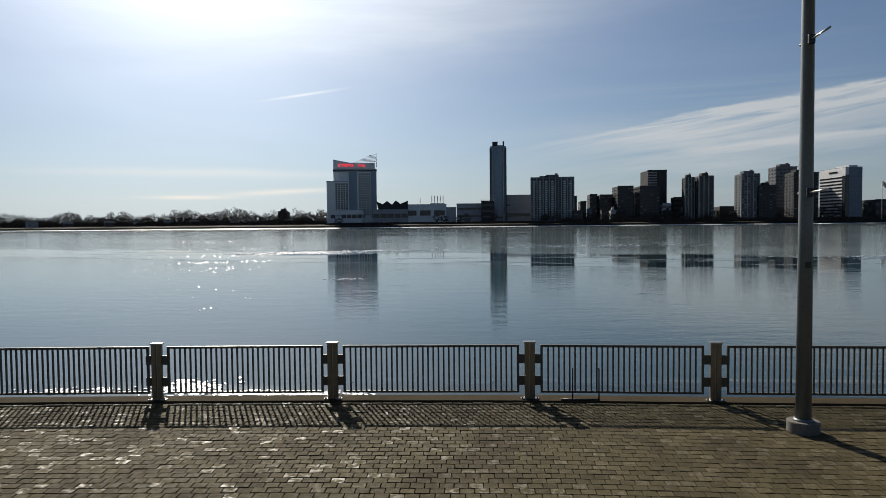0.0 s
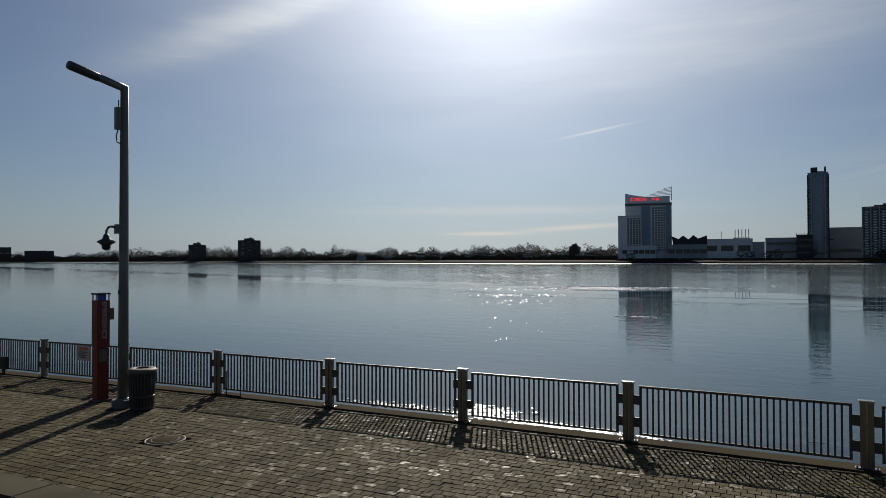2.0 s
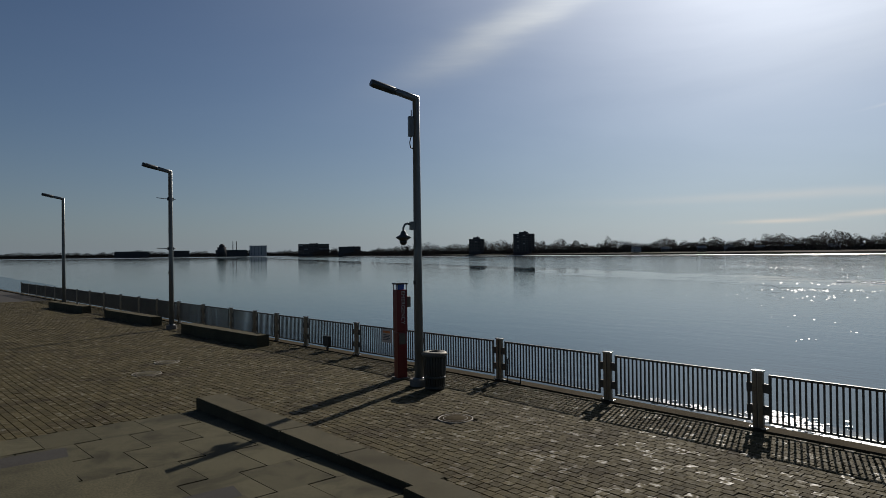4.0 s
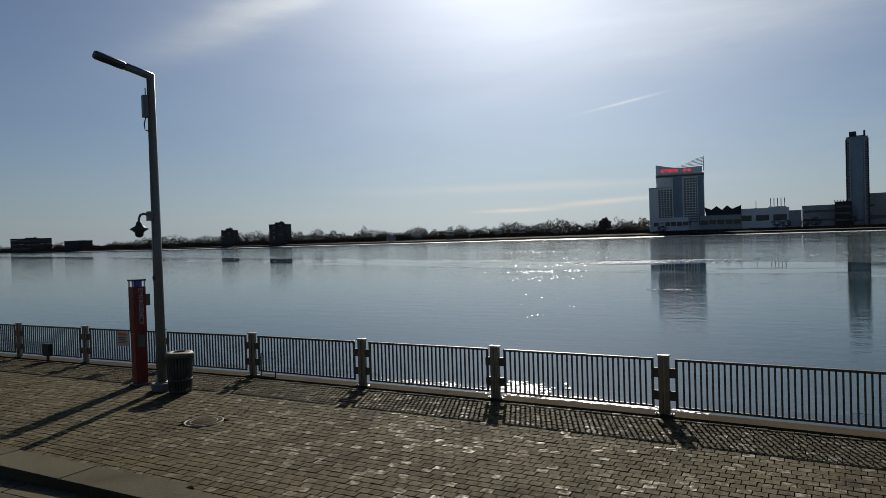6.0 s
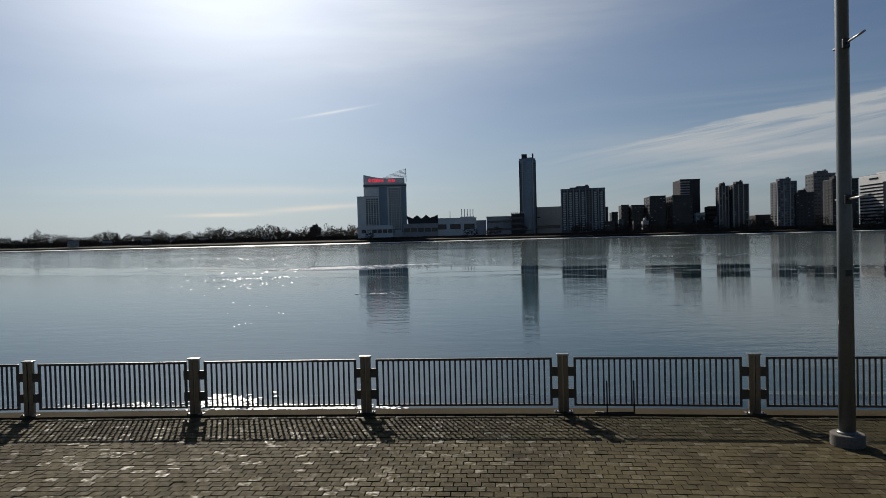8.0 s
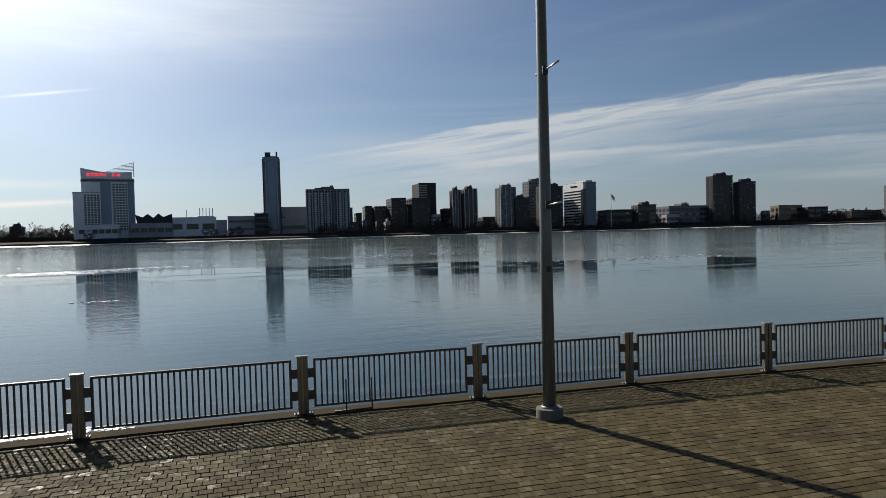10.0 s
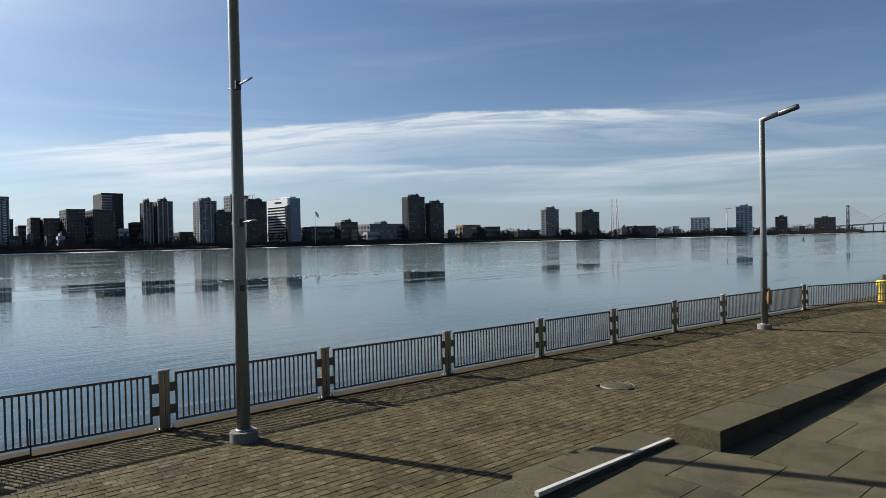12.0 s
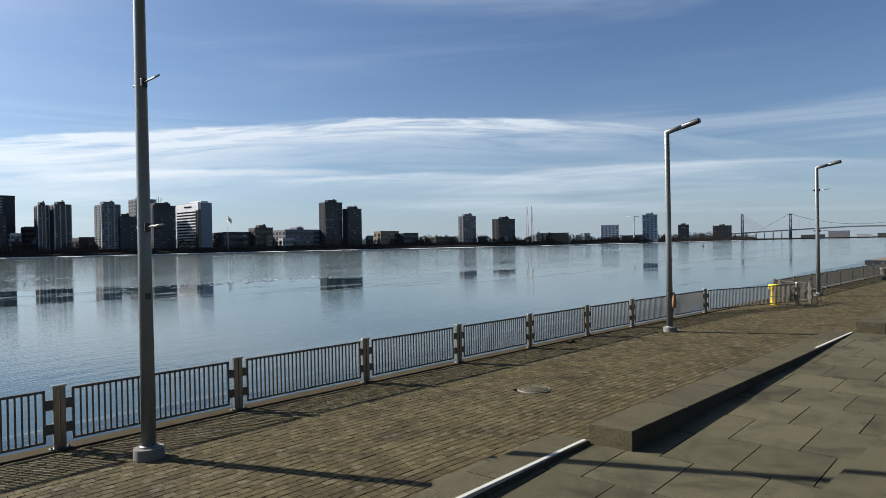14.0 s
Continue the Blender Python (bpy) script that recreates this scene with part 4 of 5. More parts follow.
for k in range(1, 14):
    part("mullion", box(-w * 0.30, w / 2 + 0.3, -0.55, -0.4, 2 + h * k / 14, 2.5 + h * k / 14), M_MIDF, t)
part("notch", box(-w / 2 - 0.4, -w / 2 + 0.2, 0.5, depth * 0.11, 2, h - 9), M_PANE, t)
part("sign_shape", box(-w / 2 - 0.5, -w / 2 + 0.1, depth * 0.3, depth * 0.62, h - 5.0, h - 3.2), M_PANE, t, "dark sign shape")
lowrise("dark low glazed riverside block", 30.3, 33.4, 1.3, 840, M_DARKF, 10, 2)
t, w, h = lowrise("brown mid-rise block with a stepped roof", 33.18, 35.18, 1.65, 880, M_BRICKF, 6, 3, penthouse=0.4)
lowrise("grey mid-rise block with many windows", 35.08, 39.08, 1.45, 880, M_MIDF, 10, 3, penthouse=0.2)
tower("dark twin apartment tower", 39.03, 41.03, 3.78, 860, M_DARKF, 6, 16, M_PANE, (0.5, 0.5), 22, 0.5)
tower("dark twin apartment tower with a stepped top", 41.03, 42.68, 3.2, 865, M_DARKF, 5, 14, M_PANE, (0.5, 0.5), 22, 0.6)
lowrise("small tan block among the trees", 34.5, 35.1, 1.0, 840, M_TAN, 2, 2)
lowrise("pale low glazed hall on the shore", 35.6, 37.0, 0.75, 835, M_CONC, 5, 1)
lowrise("tan low riverside block", 43.68, 45.88, 1.2, 900, M_TAN, 4, 2)
lowrise("dark low block beside the park", 45.78, 47.58, 1.0, 920, M_DARKF, 3, 2)
tower("grey apartment tower beyond the park", 51.08, 52.63, 2.4, 1000, M_MIDF, 5, 14, M_PANE, (0.5, 0.5), 22, 0.6)
tower("dark apartment slab beyond the park", 54.03, 56.03, 2.1, 1010, M_DARKF, 6, 12, M_PANE, (0.5, 0.5), 22, 0.4)
tower("pale twin apartment block beyond the park", 63.28, 64.78, 1.33, 1400, M_PALE, 5, 8)
tower("blue-grey apartment tower beyond the park", 66.68, 67.88, 2.1, 1450, M_BLUEG, 4, 14, penthouse=0.5)
tower("dark apartment block near the bridge", 69.48, 70.33, 1.2, 1600, M_DARKF, 4, 8, penthouse=0.4)
tower("dark apartment slab near the bridge", 72.13, 73.53, 1.05, 1700, M_DARKF, 6, 6, penthouse=0.3)
# small blocks, sheds and terraces between the towers
some = np.random.default_rng(21)
for az0, az1, tall in ((9.0, 12.0, 1.0), (16.2, 18.0, 1.05), (20.3, 23.5, 0.95), (30.4, 39.0, 1.0), (43.0, 50.5, 0.85), (52.8, 62.5, 0.7), (65.0, 66.4, 0.6), (68.2, 72.0, 0.5)):
    a = az0
    while a < az1:
        wide = some.uniform(0.35, 0.95)
        mat = (M_CONC, M_BRICKF, M_TAN, M_MIDF, M_DARKF)[int(some.integers(0, 5))]
        tone = {M_CONC: "pale", M_BRICKF: "brown brick", M_TAN: "tan", M_MIDF: "grey", M_DARKF: "dark"}[mat]
        lowrise(tone + " low riverside building among bare trees", a, a + wide, tall * some.uniform(0.45, 1.0), shore_dist(a) + some.uniform(30, 70), mat, int(some.integers(2, 6)), int(some.integers(1, 3)), 14, (0.5, 0.4), penthouse=0.4 if some.uniform() < 0.5 else 0.0)
        a += wide + some.uniform(0.0, 0.7)
# to the other side, upstream
tower("dark apartment block on the far shore", -44.7, -42.85, 1.62, 1150, M_DARKF, 5, 8, penthouse=0.4)
tower("dark apartment block with a rooftop mast", -48.55, -47.2, 1.22, 1200, M_DARKF, 4, 8, penthouse=0.4)
lowrise("dark wide block on the far shore", -63.3, -60.7, 0.94, 1600, M_DARKF, 6, 3, penthouse=0.3)
lowrise("dark low block on the far shore", -59.9, -58.0, 0.7, 1600, M_DARKF, 0)
lowrise("pale grain silo block", -67.3, -65.9, 0.85, 2000, M_CONC, 5, 1, win=(0.1, 0.9))
t, w, h = lowrise("dark factory with tall chimneys", -70.0, -67.5, 0.5, 2100, M_DARKF, 0)
for x in (0.05, 0.16):
    part("chimney", rod((w * x, 10, h), (w * x, 10, h + 42), 2.2, 1.6, 10), M_DARKF, t)
lowrise("dark low warehouse on the far shore", -73.3, -72.0, 0.48, 2100, M_DARKF, 0)
lowrise("dark low warehouse on the far shore", -77.5, -75.0, 0.45, 2200, M_DARKF, 0)


# ---- shore ice, drifting ice fragments and sun glints built as plates ----
def shore_ice():
    bm = bmesh.new()
    rows = []
    for i in range(240):
        x = -2000 + i * 18.0
        if x > 2250:
            break
        y = shore_y(x)
        w = 11 + 10 * noise.noise((x * 0.012, 3.1, 0)) + 5 * noise.noise((x * 0.06, 1.1, 0))
        rows.append([bm.verts.new(v) for v in ((x, y - max(3, w), WATER_Z + 0.02), (x, y - max(2, w) + 1, WATER_Z + 0.3), (x, y + 0.2, WATER_Z + 0.5))])
    for a, b in zip(rows, rows[1:]):
        for k in range(2):
            bm.faces.new((a[k], b[k], b[k + 1], a[k + 1]))
    bmesh.ops.recalc_face_normals(bm, faces=bm.faces)
    return bm


tagged(part("shore_ice", shore_ice(), M_ICE_AND_GLINT), "white band of ice along the far shore", "ice", kind="structure")


def ice_fragments():
    """Thin plates on the river: broken ice in drifted streaks, and white ones that imitate sun glints."""
    rng = np.random.default_rng(5)
    verts, faces = [], []
    def plate(x, y, a, b, z, turn, tip=0.0):
        k, n = len(verts), 6
        for top in (0, 1):
            for q in range(n):
                ang = 2 * math.pi * q / n + 0.3 * math.sin(q * 5 + k)
                px, py = a * math.cos(ang), b * math.sin(ang)
                verts.append((x + px * math.cos(turn) - py * math.sin(turn), y + px * math.sin(turn) + py * math.cos(turn), WATER_Z + (z + tip * py if top else -0.05)))
        faces.append([k + n + q for q in range(n)])
        faces.extend((k + q, k + (q + 1) % n, k + n + (q + 1) % n, k + n + q) for q in range(n))
    # drifted streaks far out
    for cx, cy, rx, ry, count, size in ((-31, 126, 11, 7.5, 560, 0.8), (-17, 134, 9, 3.0, 130, 0.8), (-12.3, 66, 1.6, 0.8, 40, 0.3), (62, 96, 16, 7, 120, 0.5), (30, 150, 30, 8, 90, 0.7)):
        for i in range(count):
            row = rng.integers(0, 7) / 3.0 - 1.0
            x, y = cx + rx * rng.normal(0, 0.5), cy + ry * (0.6 * row + rng.normal(0, 0.12))
            plate(x, y, rng.uniform(0.2, 1.0) * size, rng.uniform(0.08, 0.32) * size, rng.uniform(0.01, 0.05), rng.normal(0, 0.3))
    # small white plates imitating sun sparkle, scattered around the sun's bearing
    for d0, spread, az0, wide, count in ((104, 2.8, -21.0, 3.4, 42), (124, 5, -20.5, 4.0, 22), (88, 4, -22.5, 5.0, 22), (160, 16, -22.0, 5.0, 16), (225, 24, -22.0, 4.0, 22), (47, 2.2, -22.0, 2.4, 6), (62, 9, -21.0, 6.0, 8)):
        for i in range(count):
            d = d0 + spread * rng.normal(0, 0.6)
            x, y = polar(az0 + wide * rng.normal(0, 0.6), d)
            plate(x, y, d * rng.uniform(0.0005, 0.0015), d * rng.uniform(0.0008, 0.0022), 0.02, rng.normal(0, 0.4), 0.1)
    # white bits, shaped like brash ice, imitating the sun glitter along the quay wall
    for cx, cy, rx, ry, count in ((-9.9, 22.4, 1.1, 0.9, 230), (-6.4, 21.5, 2.6, 0.3, 260), (-13.5, 21.9, 1.4, 0.35, 90)):
        for i in range(count):
            plate(cx + rx * rng.normal(0, 0.55), cy + ry * rng.normal(0, 0.55), rng.uniform(0.03, 0.13), rng.uniform(0.02, 0.08), rng.uniform(0.01, 0.05), rng.normal(0, 0.5), 0.2)
    me = bpy.data.meshes.new("ice_fragments")
    me.from_pydata(verts, [], faces)
    me.materials.append(M_ICE_AND_GLINT)
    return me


tagged(part("ice_fragments", ice_fragments(), M_ICE_AND_GLINT), "thin white plates of drifting broken ice and of sun glints on the water", "ice", kind="stuff")


# ---- far woods ----
def far_woods():
    rng = np.random.default_rng(11)
    verts, faces = [], []

    def tri(a, b, c):
        k = len(verts)
        verts.extend((a, b, c))
        faces.append((k, k + 1, k + 2))

    def tree(x, y, z, h, wide):
        ux, uy = y / math.hypot(x, y), -x / math.hypot(x, y)

        def at(s, f, v):
            return (x + ux * s - uy * f, y + uy * s + ux * f, z + v)
        tri(at(-0.3, 0, 0), at(0.3, 0, 0), at(0, 0, h * 0.6))
        for k in range(6):
            e = rng.uniform(-0.75, 0.75) * wide * 0.55
            tri(at(-0.2, 0, h * 0.25), at(0.2, 0, h * 0.25), at(e, 0, h * rng.uniform(0.6, 0.85)))
        for k in range(int(50 + 10 * wide)):
            a, rad = rng.uniform(0, 6.28), math.sqrt(rng.uniform(0.05, 1.0))
            s0, v0 = math.cos(a) * rad * wide * 0.55, h * 0.6 + math.sin(a) * rad * h * 0.36
            f = rng.uniform(-wide * 0.4, wide * 0.4)
            b = a + rng.normal(0, 0.6)
            reach, wdt = rng.uniform(0.9, 2.6), rng.uniform(0.14, 0.34)
            tri(at(s0 - wdt * math.sin(b), f, v0 + wdt * math.cos(b)), at(s0 + wdt * math.sin(b), f, v0 - wdt * math.cos(b)), at(s0 + reach * math.cos(b), f, v0 + reach * math.sin(b)))

    def scrub(x, y, z, h, wide):
        ux, uy = y / math.hypot(x, y), -x / math.hypot(x, y)
        for k in range(16):
            s0, v0 = rng.normal(0, wide * 0.5), h * rng.uniform(0.0, 0.75)
            r = rng.uniform(0.8, 2.2)
            a = rng.uniform(0, 6.28)
            tri(*[(x + ux * (s0 + r * math.cos(a + q)), y + uy * (s0 + r * math.cos(a + q)), z + v0 + 0.8 * r * math.sin(a + q)) for q in (0, 2.1, 4.2)])

    az = -86.0
    while az < 75.0:
        dens = 1.0 if az < -12.3 else (0.35 if az < 8 else 0.8)
        x0, y0 = polar(az, 1.0)
        d = 500.0
        while d < 4000 and d * y0 < shore_y(d * x0):
            d += 10
        scale = 1.0 + max(0.0, (d - 760) / 1500.0)
        tall = math.sqrt(scale)
        for k in range(2 if dens > 0.9 else 1):
            if rng.uniform() < (dens + 0.25 if dens > 0.5 else 0.08):
                dd = d + (rng.uniform(45, 190) if dens > 0.9 else rng.uniform(20, 80))
                a = az + rng.uniform(-0.2, 0.2)
                x, y = polar(a, dd)
                hgt = rng.uniform(10.0, 23.0) * (0.85 + 0.55 * noise.noise((a * 0.6, 1.7, 0))) * (1.0 if dens > 0.9 else 0.7)
                tree(x, y, 2.0, hgt * tall, rng.uniform(5, 10) * scale)
        for k in range(12):
            dd = d + rng.uniform(38 if dens > 0.9 else 14, 110 if dens > 0.9 else 60)
            x, y = polar(az + rng.uniform(-0.15, 0.15), dd)
            scrub(x, y, 1.2, rng.uniform(2.5, 8.0) * scale * (1.0 if dens > 0.9 else (0.3 if dens < 0.5 else 0.6)), 5.0 * scale)
        az += 0.21 / scale
    me = bpy.data.meshes.new("far_woods")
    me.from_pydata(verts, [], faces)
    me.materials.append(M_TWIG)
    return me


tagged(part("far_woods", far_woods(), M_TWIG), "bare winter trees lining the far shore", "trees", kind="stuff")


def house(az, d, w, h, mat):
    x, y = polar(az, d)
    t = thing("house", "small gabled house among bare trees on the far shore", "house", "far shore houses", at=pose(x, y, 1.9, 0, 0, -az + 12))
    part("wall", box(-w / 2, w / 2, 0, 8, 0, h), mat, t)
    bm = bmesh.new()
    a = [bm.verts.new(v) for v in ((-w / 2 - 0.4, -0.4, h), (w / 2 + 0.4, -0.4, h), (w / 2 + 0.4, 8.4, h), (-w / 2 - 0.4, 8.4, h), (-w / 2 - 0.4, 4, h + 3), (w / 2 + 0.4, 4, h + 3))]
    for f in ((0, 1, 5, 4), (2, 3, 4, 5), (0, 4, 3), (1, 2, 5), (3, 2, 1, 0)):
        bm.faces.new([a[i] for i in f])
    part("roof", bm, M_ROOF, t)
    for s in (-0.25, 0.25):
        part("window", box(w * s - 0.6, w * s + 0.6, -0.1, 0.05, h * 0.4, h * 0.75), M_PANE, t)


rng = np.random.default_rng(3)
for i in range(9):
    a = -34 + i * 2.3 + rng.uniform(-0.4, 0.4)
    house(a, 790 / math.cos(radians(a)) + rng.uniform(0, 40), rng.uniform(8, 13), rng.uniform(3.5, 5.5), M_CONC if i % 3 == 0 else M_BRICKF)

# dark landmark blocks behind the trees
tower("dark school block behind bare trees", -16.4, -15.4, 1.02, 900, M_DARKF, 0, 1, penthouse=0.5)

# ---- masts, crane, flagpole ----
def lattice_mast(az, el, d, label):
    m, w, h = place_far(az - 0.05, az + 0.05, el, d)
    t = thing("radio_mast", label, "mast", "radio masts", at=m)
    for a in range(3):
        q = 2.1 * a
        part("leg", rod((2.6 * math.cos(q), 2.6 * math.sin(q), 0), (0.3 * math.cos(q), 0.3 * math.sin(q), h), 0.3, 0.2, 5), M_RED if d < 1100 else M_CONC, t)
    for k in range(9):
        z, r = h * k / 9, 2.6 - 2.3 * k / 9
        for a in range(3):
            p, q = 2.1 * a, 2.1 * (a + 1)
            part("brace", rod((r * math.cos(p), r * math.sin(p), z), (r * math.cos(q), r * math.sin(q), z + h / 9), 0.14, sides=4), M_WHITE, t)


lattice_mast(57.08, 3.2, 1050, "slender red and white lattice radio mast")
lattice_mast(57.48, 3.15, 1060, "slender red and white lattice radio mast")
m, w, h = place_far(65.98, 66.08, 2.0, 1450)
t = thing("tower_crane", "tall slim construction crane beyond the park", "crane", at=m)
part("mast", rod((0, 0, 0), (0, 0, h), 0.8, sides=5), M_CONC, t)
part("jib", rod((-16, 0, h), (10, 0, h + 0.5), 0.5, sides=5), M_CONC, t)
m, w, h = place_far(31.5, 31.6, 2.75, 800)
t = thing("flagpole", "tall white flagpole with a pale flag", "flagpole", at=m)
part("pole", rod((0, 0, 0), (0, 0, h), 0.35, 0.2, 8), M_WHITE, t)
bm = bmesh.new()
bmesh.ops.create_grid(bm, x_segments=10, y_segments=4, size=0.5)
for v in bm.verts:
    s = v.co.x + 0.5
    v.co = Vector((0.3 + s * 4.5, 0.5 * math.sin(s * 7), h - 3.2 - s * 5.0 + v.co.y * 5))
bmesh.ops.solidify(bm, geom=bm.faces[:], thickness=0.08)
part("flag", bm, M_WHITE, t, "drooping pale flag")

# ---- suspension bridge ----
M_STEEL = material("dull_bridge_steel", (0.10, 0.115, 0.125), 0.8, 0, 0.3, 0.15, 0.02, 0.2, 0.0, spec=0.15)


def bridge():
    d = 2650
    t = thing("suspension_bridge", "long grey suspension bridge far down the river", "bridge")
    knots = [(72.6, 0.2), (74.2, 0.42), (76.5, 0.55), (78.26, 0.63), (80, 0.70), (82.2, 0.79), (84, 0.79), (86, 0.73), (87.74, 0.66), (89.8, 0.58), (92, 0.45)]

    def at(az, el, back=0.0):
        x, y = polar(az - 0.62, d + back)
        return Vector((x, y, 3.4 + d * math.tan(radians(el))))
    for (a, e), (b, f) in zip(knots, knots[1:]):
        bm = bmesh.new()
        p, q = at(a, e), at(b, f)
        vs = [bm.verts.new(v) for v in (p, q, q + Vector((9, 9, 0)), p + Vector((9, 9, 0)))]
        lo = [bm.verts.new(v.co - Vector((0, 0, 4.5))) for v in vs]
        bm.faces.new(vs)
        bm.faces.new(list(reversed(lo)))
        for i in range(4):
            bm.faces.new((vs[i], lo[i], lo[(i + 1) % 4], vs[(i + 1) % 4]))
        bmesh.ops.recalc_face_normals(bm, faces=bm.faces)
        part("deck", bm, M_STEEL, t)
    tops = []
    for az, el in ((74.87, 1.93), (78.26, 1.86), (87.74, 1.88)):
        p = at(az, el)
        tops.append(p)
        g = Vector((p.x, p.y, WATER_Z - 1))
        for s in (-2, 11):
            off = Vector((s, -s * 0.2, 0))
            part("tower_leg", rod(g + off, p + off, 3.0, 2.2, 8), M_STEEL, t)
        for k in (0.45, 0.72, 0.97):
            z = g.lerp(p, k)
            part("cross_beam", box(p.x - 2, p.x + 11, p.y - 2.6, p.y + 1.0, z.z - 1.6, z.z + 1.6), M_STEEL, t)
    mid = at(83.0, 0.92)
    for a, b, c in ((tops[1], mid, tops[2]),):
        pts = []
        for k in range(25):
            s = k / 24
            az = 78.26 + (87.74 - 78.26) * s
            el = 0.92 + (1.86 - 0.92) * (2 * s - 1) ** 2
            pts.append(at(az, el))
        part("cable", tube(pts, [0.7] * 25, 5), M_STEEL, t)
    for tp, az, far in ((tops[1], 78.26, 76.2), (tops[2], 87.74, 91.0)):
        part("cable", rod(tp, at(far, 0.6), 0.65, sides=5), M_STEEL, t)
    for k in range(6):
        part("stay_cable", rod(tops[0] - Vector((0, 0, 5.0 * k)), at(76.7 - 0.3 * k, 0.62), 0.3, sides=4), M_STEEL, t)
    for s in range(1, 14):
        az = 78.26 + (87.74 - 78.26) * s / 14
        el = 0.92 + (1.86 - 0.92) * (2 * s / 14 - 1) ** 2
        low = float(np.interp(az, [k[0] for k in knots], [k[1] for k in knots]))
        part("hanger", rod(at(az, low), at(az, el), 0.22, sides=4), M_STEEL, t)
    for az in (73.0, 73.7, 74.4, 75.2, 75.9, 76.5, 77.1, 77.7):
        e = np.interp(az, [k[0] for k in knots], [k[1] for k in knots])
        p = at(az, e)
        part("pier", rod((p.x, p.y, WATER_Z - 1), p - Vector((0, 0, 4)), 2.2, sides=6), M_STEEL, t)


bridge()
lowrise("blue-grey factory by the river bend", 80.2, 81.6, 0.43, 2900, M_MIDF, 0)
lowrise("dark low sheds by the river bend", 78.4, 80.0, 0.18, 2850, M_DARKF, 0)
lowrise("pale storage tanks by the river bend", 82.0, 83.0, 0.14, 2950, M_CONC, 0)
lowrise("dark low sheds by the river bend", 83.3, 86.9, 0.2, 2980, M_DARKF, 0)
lowrise("grey riverside warehouse with a flat roof", 58.2, 60.6, 0.75, 1150, M_BRICKF, 5, 1)
lowrise("pale low riverside houses in a row", 48.4, 50.9, 0.62, 980, M_BRICKF, 6, 2)

# ---- channel buoy ----
x, y = polar(71.4, 520)
t = thing("channel_buoy", "dark navigation buoy floating on the river", "buoy", at=pose(x, y, WATER_Z))
part("float", lathe([(0.9, -0.3), (1.0, 0.2), (0.6, 0.5), (0.3, 0.6)], 14), M_BLACK, t)
part("mark", lathe([(0.3, 0.6), (0.28, 2.4), (0.05, 2.7)], 10), M_BLACK, t)

# ---- lamp fittings ----
def banner_arms(x, y, turn):
    for z in (3.8, 6.16):
        t = thing("banner_arm", "short steel banner arm clamped to a lamp post", "banner arm", "banner arms", at=pose(x, y, z, 0, 0, turn))
        part("clamp", box(-0.05, 0.05, -0.15, 0.14, -0.07, 0.07, 0.01), M_BLACK, t)
        part("arm", rod((0, -0.12, 0), (0.03, -0.66, 0.03), 0.017, sides=8), M_CAP, t)
        part("stub", rod((0, 0.12, 0), (-0.02, 0.24, 0.0), 0.02, sides=8), M_BLACK, t)


for x, y, turn in (LAMPS[1], LAMPS[3], LAMPS[5], LAMPS[7]):
    banner_arms(x, y, turn)

lx, ly = LAMPS[2][:2]
t = thing("camera_dome", "grey domed security camera on a goose-neck bracket", "security camera", at=pose(lx, ly, 0, 0, 0, -20))
part("bracket_box", box(-0.07, 0.07, -0.20, -0.08, 4.03, 4.25, 0.01), M_POLE, t)
part("goose_neck", tube([(0, -0.18, 4.16), (0, -0.26, 4.20), (0, -0.34, 4.17), (0, -0.38, 4.09), (0, -0.38, 4.0)], [0.026] * 5, 10), M_POLE, t)
shell = lathe([(0.04, 4.02), (0.065, 3.98), (0.085, 3.91), (0.195, 3.85), (0.2, 3.83), (0.11, 3.77), (0.1, 3.75)], 24)
bmesh.ops.translate(shell, verts=shell.verts[:], vec=(0, -0.38, 0))
part("housing", shell, M_HEAD, t)
eye = lathe([(0.098, 3.75), (0.094, 3.70), (0.07, 3.66), (0.03, 3.64)], 20)
bmesh.ops.translate(eye, verts=eye.verts[:], vec=(0, -0.38, 0))
part("dome", eye, M_BLACK, t, "smoked black dome")
t = thing("control_box", "grey equipment box strapped to a lamp post", "equipment box", at=pose(lx, ly, 0, 0, 0, -20))
part("case", box(-0.07, 0.07, -0.21, -0.085, 6.46, 6.98, 0.012), M_POLE, t)
part("cable", tube([(0, -0.14, 6.46), (0, -0.18, 6.3), (0, -0.16, 6.17), (0, -0.08, 6.14)], [0.014] * 4, 8), M_BLACK, t)
part("strap", tube([(0, -0.13, 6.98), (0, -0.13, 7.15)], [0.012, 0.012], 8), M_BLACK, t)

t = thing("rescue_pouch", "tan canvas rescue pouch hung on a lamp post", "pouch", at=pose(24.4, 9.29, 0, 0, 0, 20))
M_CANVAS = material("tan_canvas", (0.20, 0.11, 0.05), 0.85, 0, 60, 0.2, 4.0, 0.3, 0.3)
bag = lathe([(0.05, 0.88), (0.12, 0.92), (0.14, 1.1), (0.12, 1.3), (0.06, 1.42), (0.03, 1.48)], 14)
for v in bag.verts:
    v.co.x, v.co.y = v.co.x - 0.03, v.co.y * 0.7 - 0.16
part("bag", bag, M_CANVAS, t)
part("strap", tube([(0, 0, 1.4), (0, 0, 1.44)], [0.118, 0.118], 16), M_BLACK, t)

